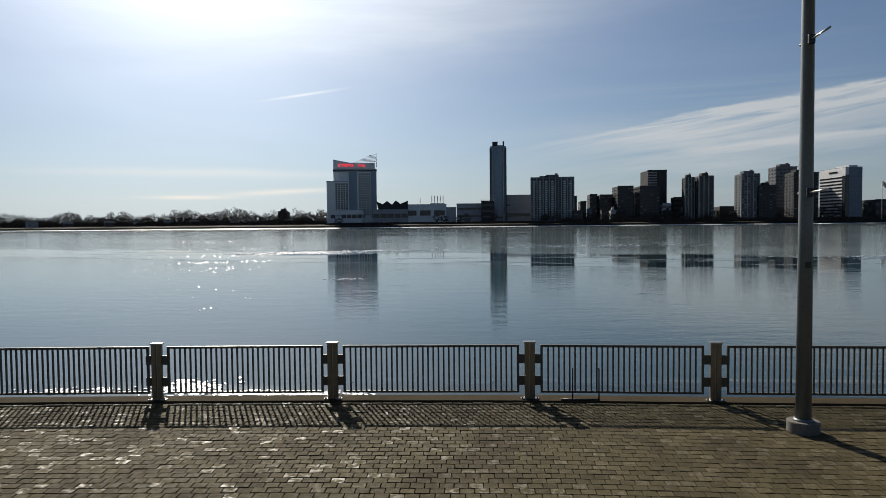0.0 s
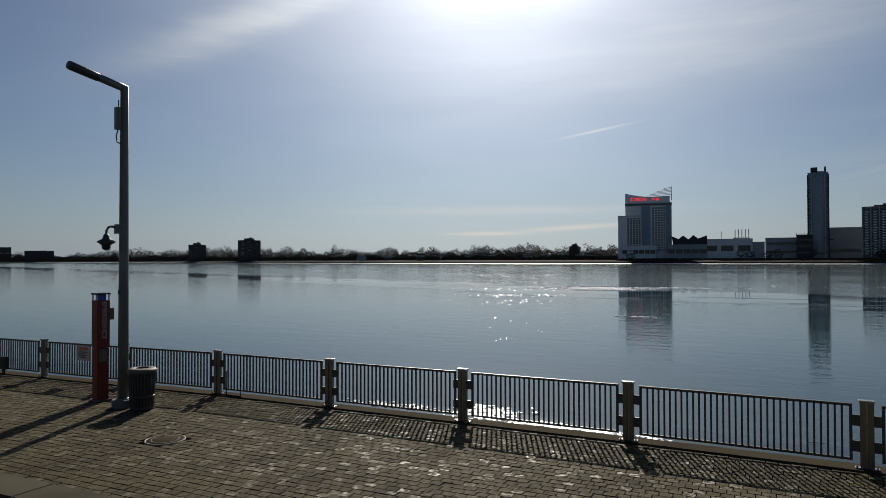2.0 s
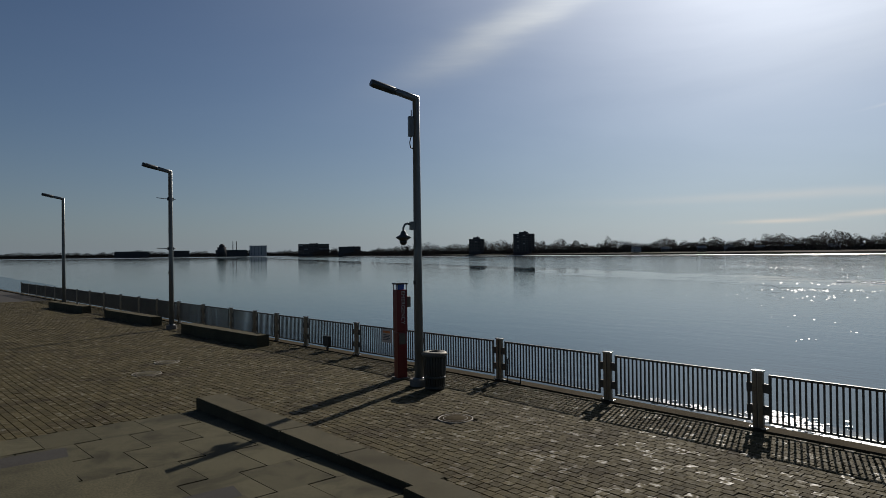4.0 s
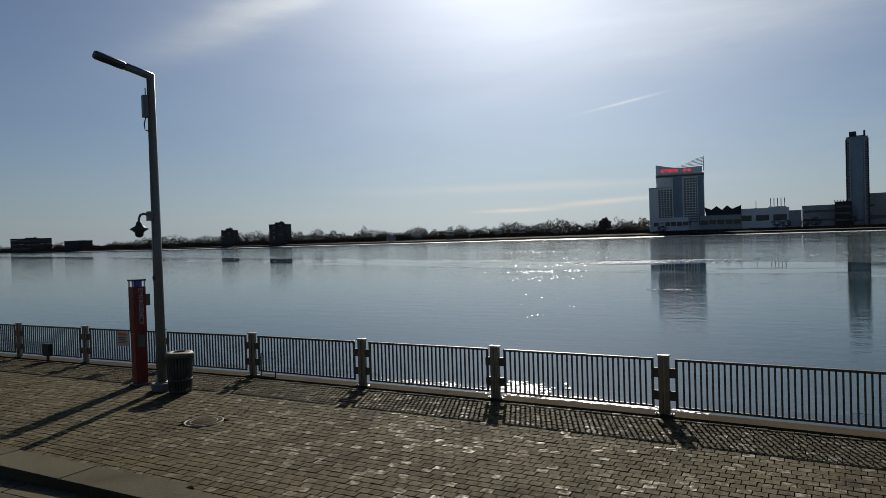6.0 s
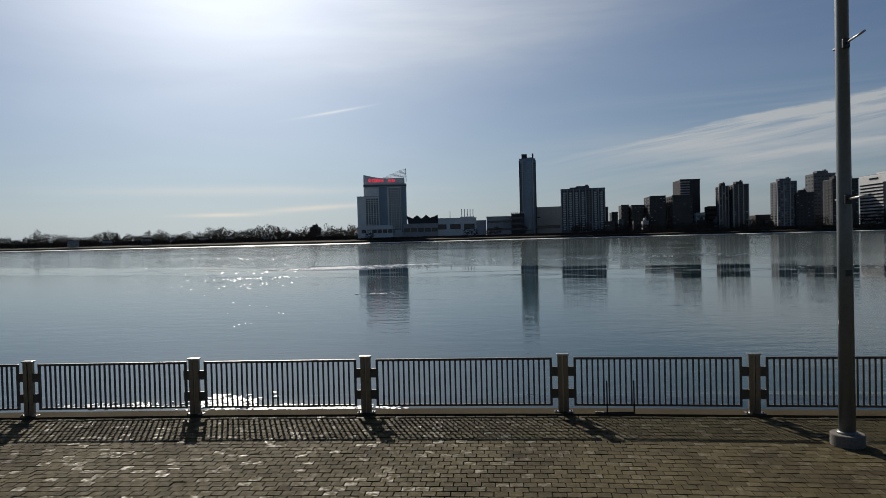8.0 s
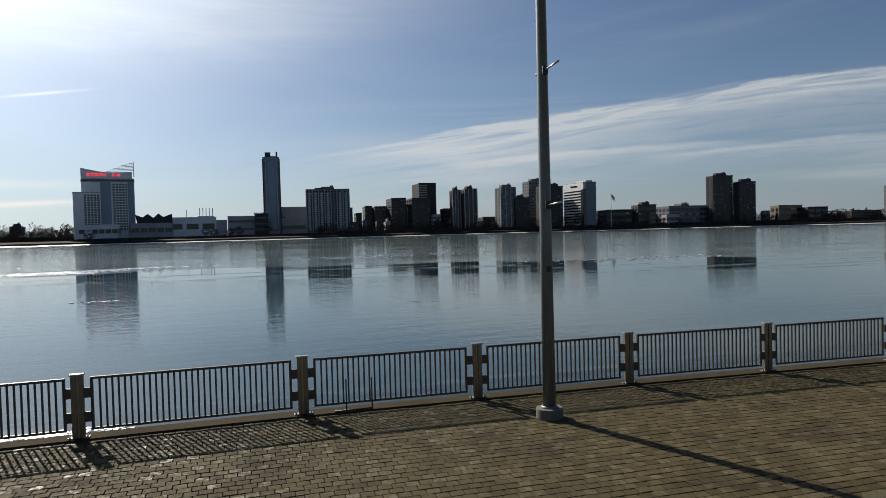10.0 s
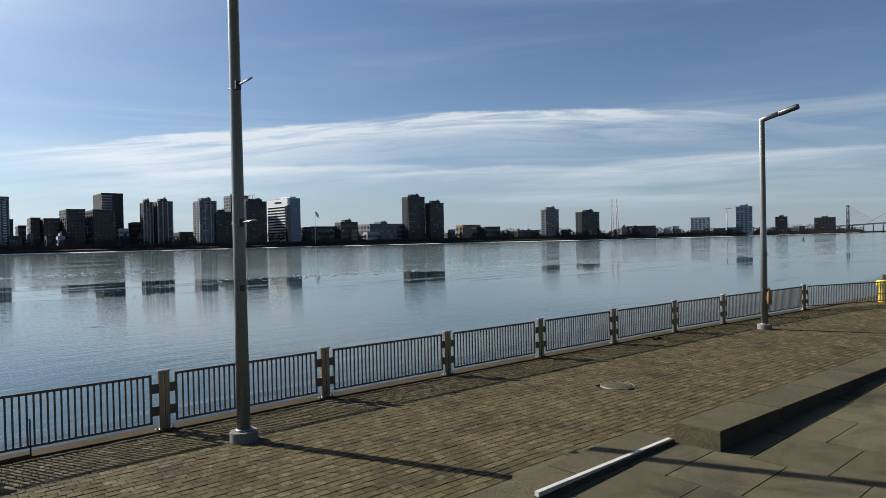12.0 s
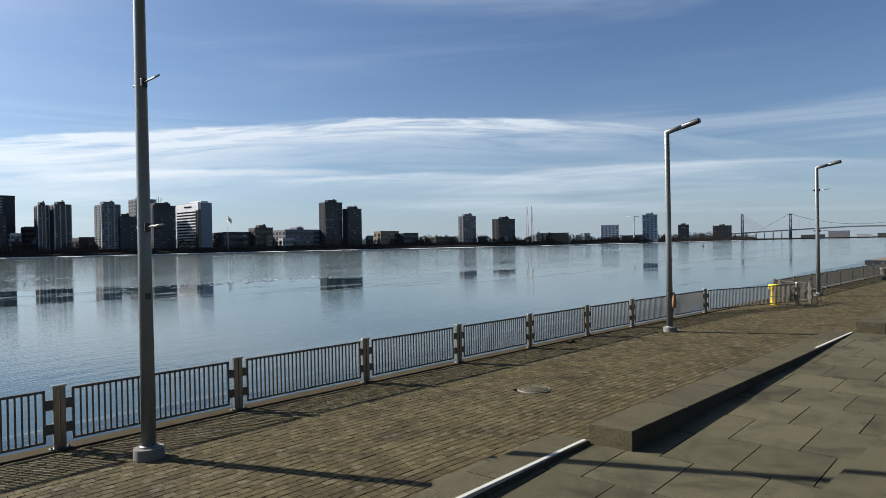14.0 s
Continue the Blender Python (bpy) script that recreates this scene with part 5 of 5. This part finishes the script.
# ---- emergency pillars ----
def letters(text, size, mat, parent, m):
    cu = bpy.data.curves.new("lettering", "FONT")
    cu.body, cu.size, cu.extrude, cu.align_x, cu.align_y = text, size, 0.002, "CENTER", "CENTER"
    ob = new("lettering_source", cu)
    me = bpy.data.meshes.new_from_object(ob.evaluated_get(bpy.context.evaluated_depsgraph_get()))
    bpy.data.objects.remove(ob)
    me.materials.append(mat)
    return part("lettering", me, mat, parent, "pale upright lettering", m)


def emergency_pillar(x, y, turn):
    t = thing("emergency_pillar", "tall red emergency call pillar with a blue beacon", "call point", at=pose(x, y, 0, 0, 0, turn))
    part("plinth", box(-0.19, 0.19, -0.19, 0.19, 0, 0.04, 0.006), M_IRON, t)
    part("lower_body", box(-0.13, 0.13, -0.14, 0.14, 0.04, 1.28, 0.012), M_RED, t)
    part("upper_body", box(-0.145, 0.145, -0.155, 0.155, 1.29, 2.44, 0.012), M_RED, t)
    part("beacon", box(-0.09, 0.09, -0.09, 0.09, 2.44, 2.58, 0.01), M_BLUE, t, "blue beacon lens")
    for a in (-0.125, 0.125):
        for b in (-0.135, 0.135):
            part("corner_post", box(a - 0.012, a + 0.012, b - 0.012, b + 0.012, 2.44, 2.58), M_WHITE, t)
    part("lid", box(-0.16, 0.16, -0.17, 0.17, 2.58, 2.62, 0.008), M_BLACK, t)
    part("call_panel", box(0.10, 0.14, -0.09, 0.09, 0.95, 1.25, 0.008), M_IRON, t, "grey call panel")
    part("speaker", box(-0.05, 0.05, 0.157, 0.30, 1.95, 2.24, 0.012), M_IRON, t)
    letters("EMERGENCY", 0.16, M_WHITE, t, Matrix.Translation((0.147, 0.02, 1.95)) @ Matrix(((0, 0, 1, 0), (0, 1, 0, 0), (-1, 0, 0, 0), (0, 0, 0, 1))))
    return t


emergency_pillar(-14.85, 10.32, -12)
emergency_pillar(117.5, 2.66, 0)


# ---- litter bins ----
M_BINS = material("dark_green_steel", (0.06, 0.066, 0.062), 0.4, 0.4, 30, 0.15, 1.0, 0.2, 0.05)
def litter_bin(x, y, mat, label):
    t = thing("litter_bin", label, "litter bin", at=pose(x, y, 0))
    part("base_ring", lathe([(0.25, 0.0), (0.255, 0.05), (0.245, 0.08), (0.1, 0.085)], 28), mat, t)
    part("liner", lathe([(0.19, 0.06), (0.225, 0.84), (0.20, 0.85)], 24), M_BLACK, t)
    slat = mesh_from(box(-0.019, 0.019, -0.006, 0.006, 0, 0.78, 0.003), "slat", mat)
    for i in range(26):
        a = 2 * math.pi * i / 26
        part("slat", slat, mat, t, at=Matrix.Translation((0.25 * math.cos(a), 0.25 * math.sin(a), 0.06)) @ Matrix.Rotation(a - math.pi / 2, 4, "Z") @ Matrix.Rotation(radians(-3.4), 4, "X"))
    for z, r in ((0.28, 0.27), (0.82, 0.305)):
        part("hoop", lathe([(r, z), (r + 0.012, z + 0.01), (r + 0.012, z + 0.04), (r, z + 0.05)], 28), mat, t)
    lid = lathe([(0.155, 0.90), (0.17, 0.935), (0.28, 0.925), (0.325, 0.88), (0.31, 0.87)], 28)
    bmesh.ops.delete(lid, geom=[f for f in lid.faces if len(f.verts) > 4], context="FACES")
    bmesh.ops.solidify(lid, geom=lid.faces[:], thickness=0.012)
    part("lid", lid, M_IRON, t, "worn grey lid ring")
    return t


litter_bin(-13.15, 10.16, M_BINS, "black slatted steel litter bin beside a lamp post")
litter_bin(61.75, 6.68, M_IRON, "grey slatted litter bin beside a lamp post")
litter_bin(112.0, 3.6, M_IRON, "grey round litter bin near the far landing")


# ---- yellow life-ring stations ----
def ring_station(x, y):
    t = thing("life_ring_station", "bright yellow plastic life-ring cabinet on the quay", "rescue cabinet", "life-ring cabinets", at=pose(x, y, 0))
    part("stand", lathe([(0.20, 0.0), (0.205, 0.05), (0.19, 0.72), (0.2, 0.76)], 18), M_YELLOW, t)
    part("hood", lathe([(0.2, 0.76), (0.29, 0.80), (0.30, 0.98), (0.26, 1.03), (0.05, 1.06)], 20), M_YELLOW, t)
    part("band", lathe([(0.205, 0.40), (0.212, 0.41), (0.212, 0.44), (0.205, 0.45)], 18), M_BLACK, t)
    return t


ring_station(36.87, 8.67)
ring_station(86.2, 5.84)
for x, y in ((94.0, 5.1), (96.2, 4.9)):
    t = thing("mooring_bollard", "dark steel mooring bollard at the quay gap", "bollard", "mooring bollards", at=pose(x, y, 0))
    part("shaft", lathe([(0.2, 0.0), (0.2, 0.04), (0.13, 0.06), (0.12, 0.85), (0.15, 0.9)], 16), M_BLACK, t)
    part("head", lathe([(0.15, 0.9), (0.17, 0.95), (0.15, 1.05), (0.04, 1.1)], 16), M_BLACK, t)

# ---- granite blocks on the promenade ----
for (x0, y0), (x1, y1) in (((-23.5, 9.9), (-30.2, 9.25)), ((-34.6, 9.2), (-41.5, 8.5)), ((-45.5, 8.1), (-52.5, 7.3))):
    t = thing("granite_bench", "long dark granite block bench on the brick promenade", "bench", "granite block benches")
    part("granite_block", prism([(x1, y1), (x0, y0), (x0 - 0.05, y0 + 0.5), (x1 - 0.05, y1 + 0.5)], -0.03, 0.43), M_GRANITE, t)


# ---- manhole covers ----
def manhole(x, y, r, z=0.0):
    t = thing("manhole_cover", "round worn iron manhole cover set in the brick paving", "manhole cover", "manhole covers", at=pose(x, y, z))
    ring = lathe([(r + 0.03, -0.04), (r + 0.03, 0.008), (r, 0.008), (r, -0.04)], 36)
    part("frame", ring, M_IRON, t)
    part("lid", lathe([(r - 0.008, -0.03), (r - 0.008, 0.003), (r * 0.97, 0.005), (0.03, 0.006)], 36), M_CURB if -15 < x < 0 else M_GRANITE, t)
    for k in range(1):
        q = 0.72 * r
        part("rib", lathe([(q, 0.004), (q, 0.009), (q + 0.015, 0.009), (q + 0.015, 0.004)], 28), M_IRON, t)


for x, y, r in ((-10.53, 8.62, 0.34), (13.25, 8.2, 0.36), (-20.55, 5.25, 0.38), (-22.3, 6.33, 0.36)):
    manhole(x, y, r)

# ---- small fittings along the railing ----
for x0, x1 in ((-12.45, -11.98), (1.91, 2.40)):
    y = fence_y((x0 + x1) / 2) - 0.075
    t = thing("ladder_grip", "pair of dark steel grab rails for a quay ladder", "grab rail", "ladder grab rails")
    for x in (x0, x1):
        part("upright", tube([(x, y, 0.03), (x, y, 0.60), (x, y + 0.03, 0.63)], [0.013] * 3, 8), M_BLACK, t)
    part("foot_bar", rod((x0 - 0.22, y, 0.045), (x1, y, 0.045), 0.014, sides=8), M_BLACK, t)

t = thing("notice_sign", "white and orange notice board fixed to the railing", "sign", at=pose(-17.5, fence_y(-17.5) - 0.05, 0, 0, 0, 4))
M_NOTICE = material("notice_board", (0.55, 0.45, 0.38), 0.5, 0, 20, 0.06, 2.0, 0.2, 0.05)
M_ORANGE = material("orange_print", (0.65, 0.20, 0.04), 0.5, 0, 20, 0.06, 2.0, 0.2, 0.0)
part("board", box(-0.24, 0.24, -0.012, 0.0, 0.60, 1.02, 0.004), M_NOTICE, t)
part("header_bar", box(-0.18, 0.18, -0.016, -0.012, 0.90, 0.97), M_ORANGE, t)
for k in range(4):
    part("text_bar", box(-0.17, 0.17 - 0.05 * (k % 2), -0.015, -0.012, 0.83 - k * 0.05, 0.85 - k * 0.05), M_BLACK, t)
t = thing("outlet_box", "small dark utility box mounted low on the railing", "utility box", at=pose(-20.8, fence_y(-20.8) - 0.06, 0))
part("case", box(-0.17, 0.17, -0.12, 0.0, 0.16, 0.54, 0.012), M_BLACK, t)
part("leg", box(-0.03, 0.03, -0.08, -0.02, 0.03, 0.16), M_BLACK, t)

# dropped debris by the kerb
t = thing("debris_bundle", "small bundle of pale debris by the kerb", "debris", at=pose(20.0, fence_y(20) - 0.4, 0))
for k in range(3):
    part("scrap", box(-0.22 + k * 0.16, -0.08 + k * 0.16, -0.06, 0.05, 0.0, 0.05 + 0.03 * (k % 2), 0.012), M_CURB, t)

# ---- landing stage and river boat downstream ----
t = thing("landing_stage", "low timber landing stage with railings beyond the quay", "landing stage")
M_DECK = material("weathered_timber", (0.14, 0.11, 0.07), 0.8, 0, 20, 0.25, 1.0, 0.3, 0.3)
part("deck", box(118, 178, 9.6, 15.4, -0.75, -0.45, 0.02), M_DECK, t)
for k in range(9):
    part("support_post", rod((119 + k * 7, 9.8, -3.5), (119 + k * 7, 9.8, -0.5), 0.2, sides=10), M_DARKF, t)
    part("support_post", rod((119 + k * 7, 15.2, -3.5), (119 + k * 7, 15.2, -0.5), 0.2, sides=10), M_DARKF, t)
part("rim", box(117.8, 118, 9.5, 15.4, -0.95, -0.25), M_BLACK, t)
part("rim", box(118, 178, 9.5, 9.6, -0.8, -0.3), M_DECK, t)
part("gangway", box(116.0, 118.2, 4.6, 11.4, -0.2, -0.1), M_DECK, t)
run_of_fence([Vector((142 + 3.43 * k, 14.4, -0.47)) for k in range(10)])
for k in range(4):
    t = thing("slim_pole", "slim pale pole on the landing stage", "pole", "landing stage poles", at=pose(122 + 9 * k, 10.9 - 0.2 * k, -0.45))
    part("shaft", rod((0, 0, 0), (0, 0, 4.4), 0.06, 0.045, 8), M_POLE, t)
    part("tip", rod((0, 0, 4.4), (0, 0, 4.5), 0.07, 0.02, 8), M_POLE, t)

t = thing("river_boat", "white multi-deck river boat with a black funnel", "boat", at=pose(300, 1.5, WATER_Z, 0, 0, -4))
hull = prism([(-12, -4), (60, -4.5), (60, 4.5), (-12, 4), (-18, 0)], -0.5, 1.8)
part("hull", hull, M_BLACK, t)
for k in range(4):
    z = 1.8 + 2.6 * k
    part("deck", prism([(-11 + 1.5 * k, -4.2), (58 - 2 * k, -4.2), (58 - 2 * k, 4.2), (-11 + 1.5 * k, 4.2)], z + 2.25, z + 2.6), M_WHITE, t)
    part("cabin", prism([(-8 + 1.5 * k, -3.2), (55 - 2 * k, -3.2), (55 - 2 * k, 3.2), (-8 + 1.5 * k, 3.2)], z, z + 2.3), M_WHITE, t)
    for j in range(10):
        part("window", box(-8.1 + 1.5 * k, -8.0 + 1.5 * k, -3.0 + j * 0.62, -2.6 + j * 0.62, z + 0.9, z + 1.8), M_PANE, t)
    part("deck_rail", box(-11 + 1.5 * k, -10.9 + 1.5 * k, -4.2, 4.2, z + 0.9, z + 1.0), M_WHITE, t)
part("funnel", rod((4, -2, 12), (4, -2, 16.2), 0.8, 0.7, 14), M_BLACK, t)
part("funnel", rod((4, 2, 12), (4, 2, 16.2), 0.8, 0.7, 14), M_BLACK, t)

# hopper and dome of the far factory
m, w, h = place_far(-69.9, -69.1, 0.75, 2080)
t = thing("silo", "dark domed silo beside the far factory", "silo", at=m)
part("drum", rod((0, 10, 0), (0, 10, h), w * 0.45, sides=16), M_DARKF, t)
part("dome", lathe([(w * 0.3, h), (w * 0.28, h + 5), (w * 0.15, h + 9), (1.0, h + 10)], 16), M_DARKF, t, at=pose(0, 10, 0))


# ---- paving pieces ----
def inner_edge(x):
    if x < -14.95:
        return 0.5
    if x < 48:
        for (x0, y0), (x1, y1), w, top in LOW:
            if x <= x1:
                return y0 + (y1 - y0) * (x - x0) / (x1 - x0) + w * 0.5
    return -4.0


BRICK_W, BRICK_D = 0.19, 0.167
COVERS = ((-10.53, 8.62, 0.34), (13.25, 8.2, 0.36), (-20.55, 5.25, 0.38), (-22.3, 6.33, 0.36))


def lay_bricks():
    rng = np.random.default_rng(7)
    verts, faces = [], []
    single = []
    g = 0.005
    k = 0.008
    shape = [(-BRICK_W / 2 + g, -BRICK_D / 2 + k), (BRICK_W / 2 - g, -BRICK_D / 2 + k), (BRICK_W / 2 - g, BRICK_D / 2 - k), (-BRICK_W / 2 + g, BRICK_D / 2 - k)]
    for r in range(70):
        x = -62.0 + (BRICK_W / 2 if r % 2 else 0.0) + 0.02 * math.sin(r * 1.7)
        while x < 86:
            y = fence_y(x) - 0.12 - BRICK_D * (r + 0.5)
            if y < inner_edge(x):
                x += BRICK_W
                continue
            if any((x - cx) ** 2 + (y - cy) ** 2 < (cr + 0.05) ** 2 for cx, cy, cr in COVERS):
                x += BRICK_W
                continue
            slope = (fence_y(x + 0.8) - fence_y(x - 0.8)) / 1.6 + rng.normal(0, 0.006)
            z = rng.normal(0, 0.0022) - 0.004
            tx, ty = rng.normal(0, 0.014, 2)
            if -4.9 < x < 4.9 and 7.3 < y < 8.25 and len(single) < 300:
                single.append((x, y, z, slope, tx, ty))
            else:
                b = len(verts)
                for px, py in shape:
                    verts.append((x + px - slope * py, y + py + slope * px, -0.034))
                for px, py in shape:
                    qx, qy = px * 0.972, py * 0.968
                    verts.append((x + qx - slope * qy, y + qy + slope * qx, z + qx * tx + qy * ty))
                faces += [(b + 4, b + 5, b + 6, b + 7), (b, b + 1, b + 5, b + 4), (b + 1, b + 2, b + 6, b + 5), (b + 2, b + 3, b + 7, b + 6), (b + 3, b, b + 4, b + 7)]
            x += BRICK_W
    me = bpy.data.meshes.new("paving_setts")
    me.from_pydata(verts, [], faces)
    me.materials.append(M_BRICKS)
    tagged(part("paving_setts", me, M_BRICKS, quay), kind="stuff")
    one = bpy.data.meshes.new("brick")
    vs = [(px, py, -0.03) for px, py in shape] + [(px * 0.972, py * 0.968, 0.0) for px, py in shape]
    one.from_pydata(vs, [], [(4, 5, 6, 7), (0, 1, 5, 4), (1, 2, 6, 5), (2, 3, 7, 6), (3, 0, 4, 7)])
    one.materials.append(M_BRICK)
    for x, y, z, slope, tx, ty in single:
        part("brick", one, M_BRICK, quay, at=Matrix.Translation((x, y, z)) @ Euler((ty, -tx, slope)).to_matrix().to_4x4())


lay_bricks()


def slab_line(x):
    return 5.45 - 0.0022 * (x - 0.5) ** 2 if x < 24 else 4.2 - 0.095 * (x - 24)


def lay_slabs():
    """Large stone slabs on the ramped terrace, in running bond."""
    rng = np.random.default_rng(9)
    g = 0.004
    bm = bmesh.new()
    v = [bm.verts.new((sx * (0.625 - g - e), sy * (0.46 - g - e), z)) for z, e in ((-0.05, 0.0), (0.0, 0.004)) for sx, sy in ((-1, -1), (1, -1), (1, 1), (-1, 1))]
    for f in ((4, 5, 6, 7), (0, 1, 5, 4), (1, 2, 6, 5), (2, 3, 7, 6), (3, 0, 4, 7)):
        bm.faces.new([v[i] for i in f])
    me = mesh_from(bm, "slab", M_SLAB)
    count = 0
    for i in range(52):
        for r in range(10):
            x = -14.3 + i * 1.25
            y = slab_line(x) - 0.92 * (r + 0.5) - (0.46 if i % 2 else 0.0) + 0.4
            back = step_y(0 if x < 16 else 1, x) - 0.47 if x > -7 else 0.0
            if y < back or y > land_face(x) + 0.5 or count >= 300:
                continue
            slope = math.atan(slab_line(x + 0.5) - slab_line(x - 0.5))
            part("slab", me, M_SLAB, terrace, at=Matrix.Translation((x, y, ramp_z(x) + rng.normal(0, 0.0015))) @ Euler((0, -math.atan(0.0217), slope)).to_matrix().to_4x4())
            count += 1


lay_slabs()
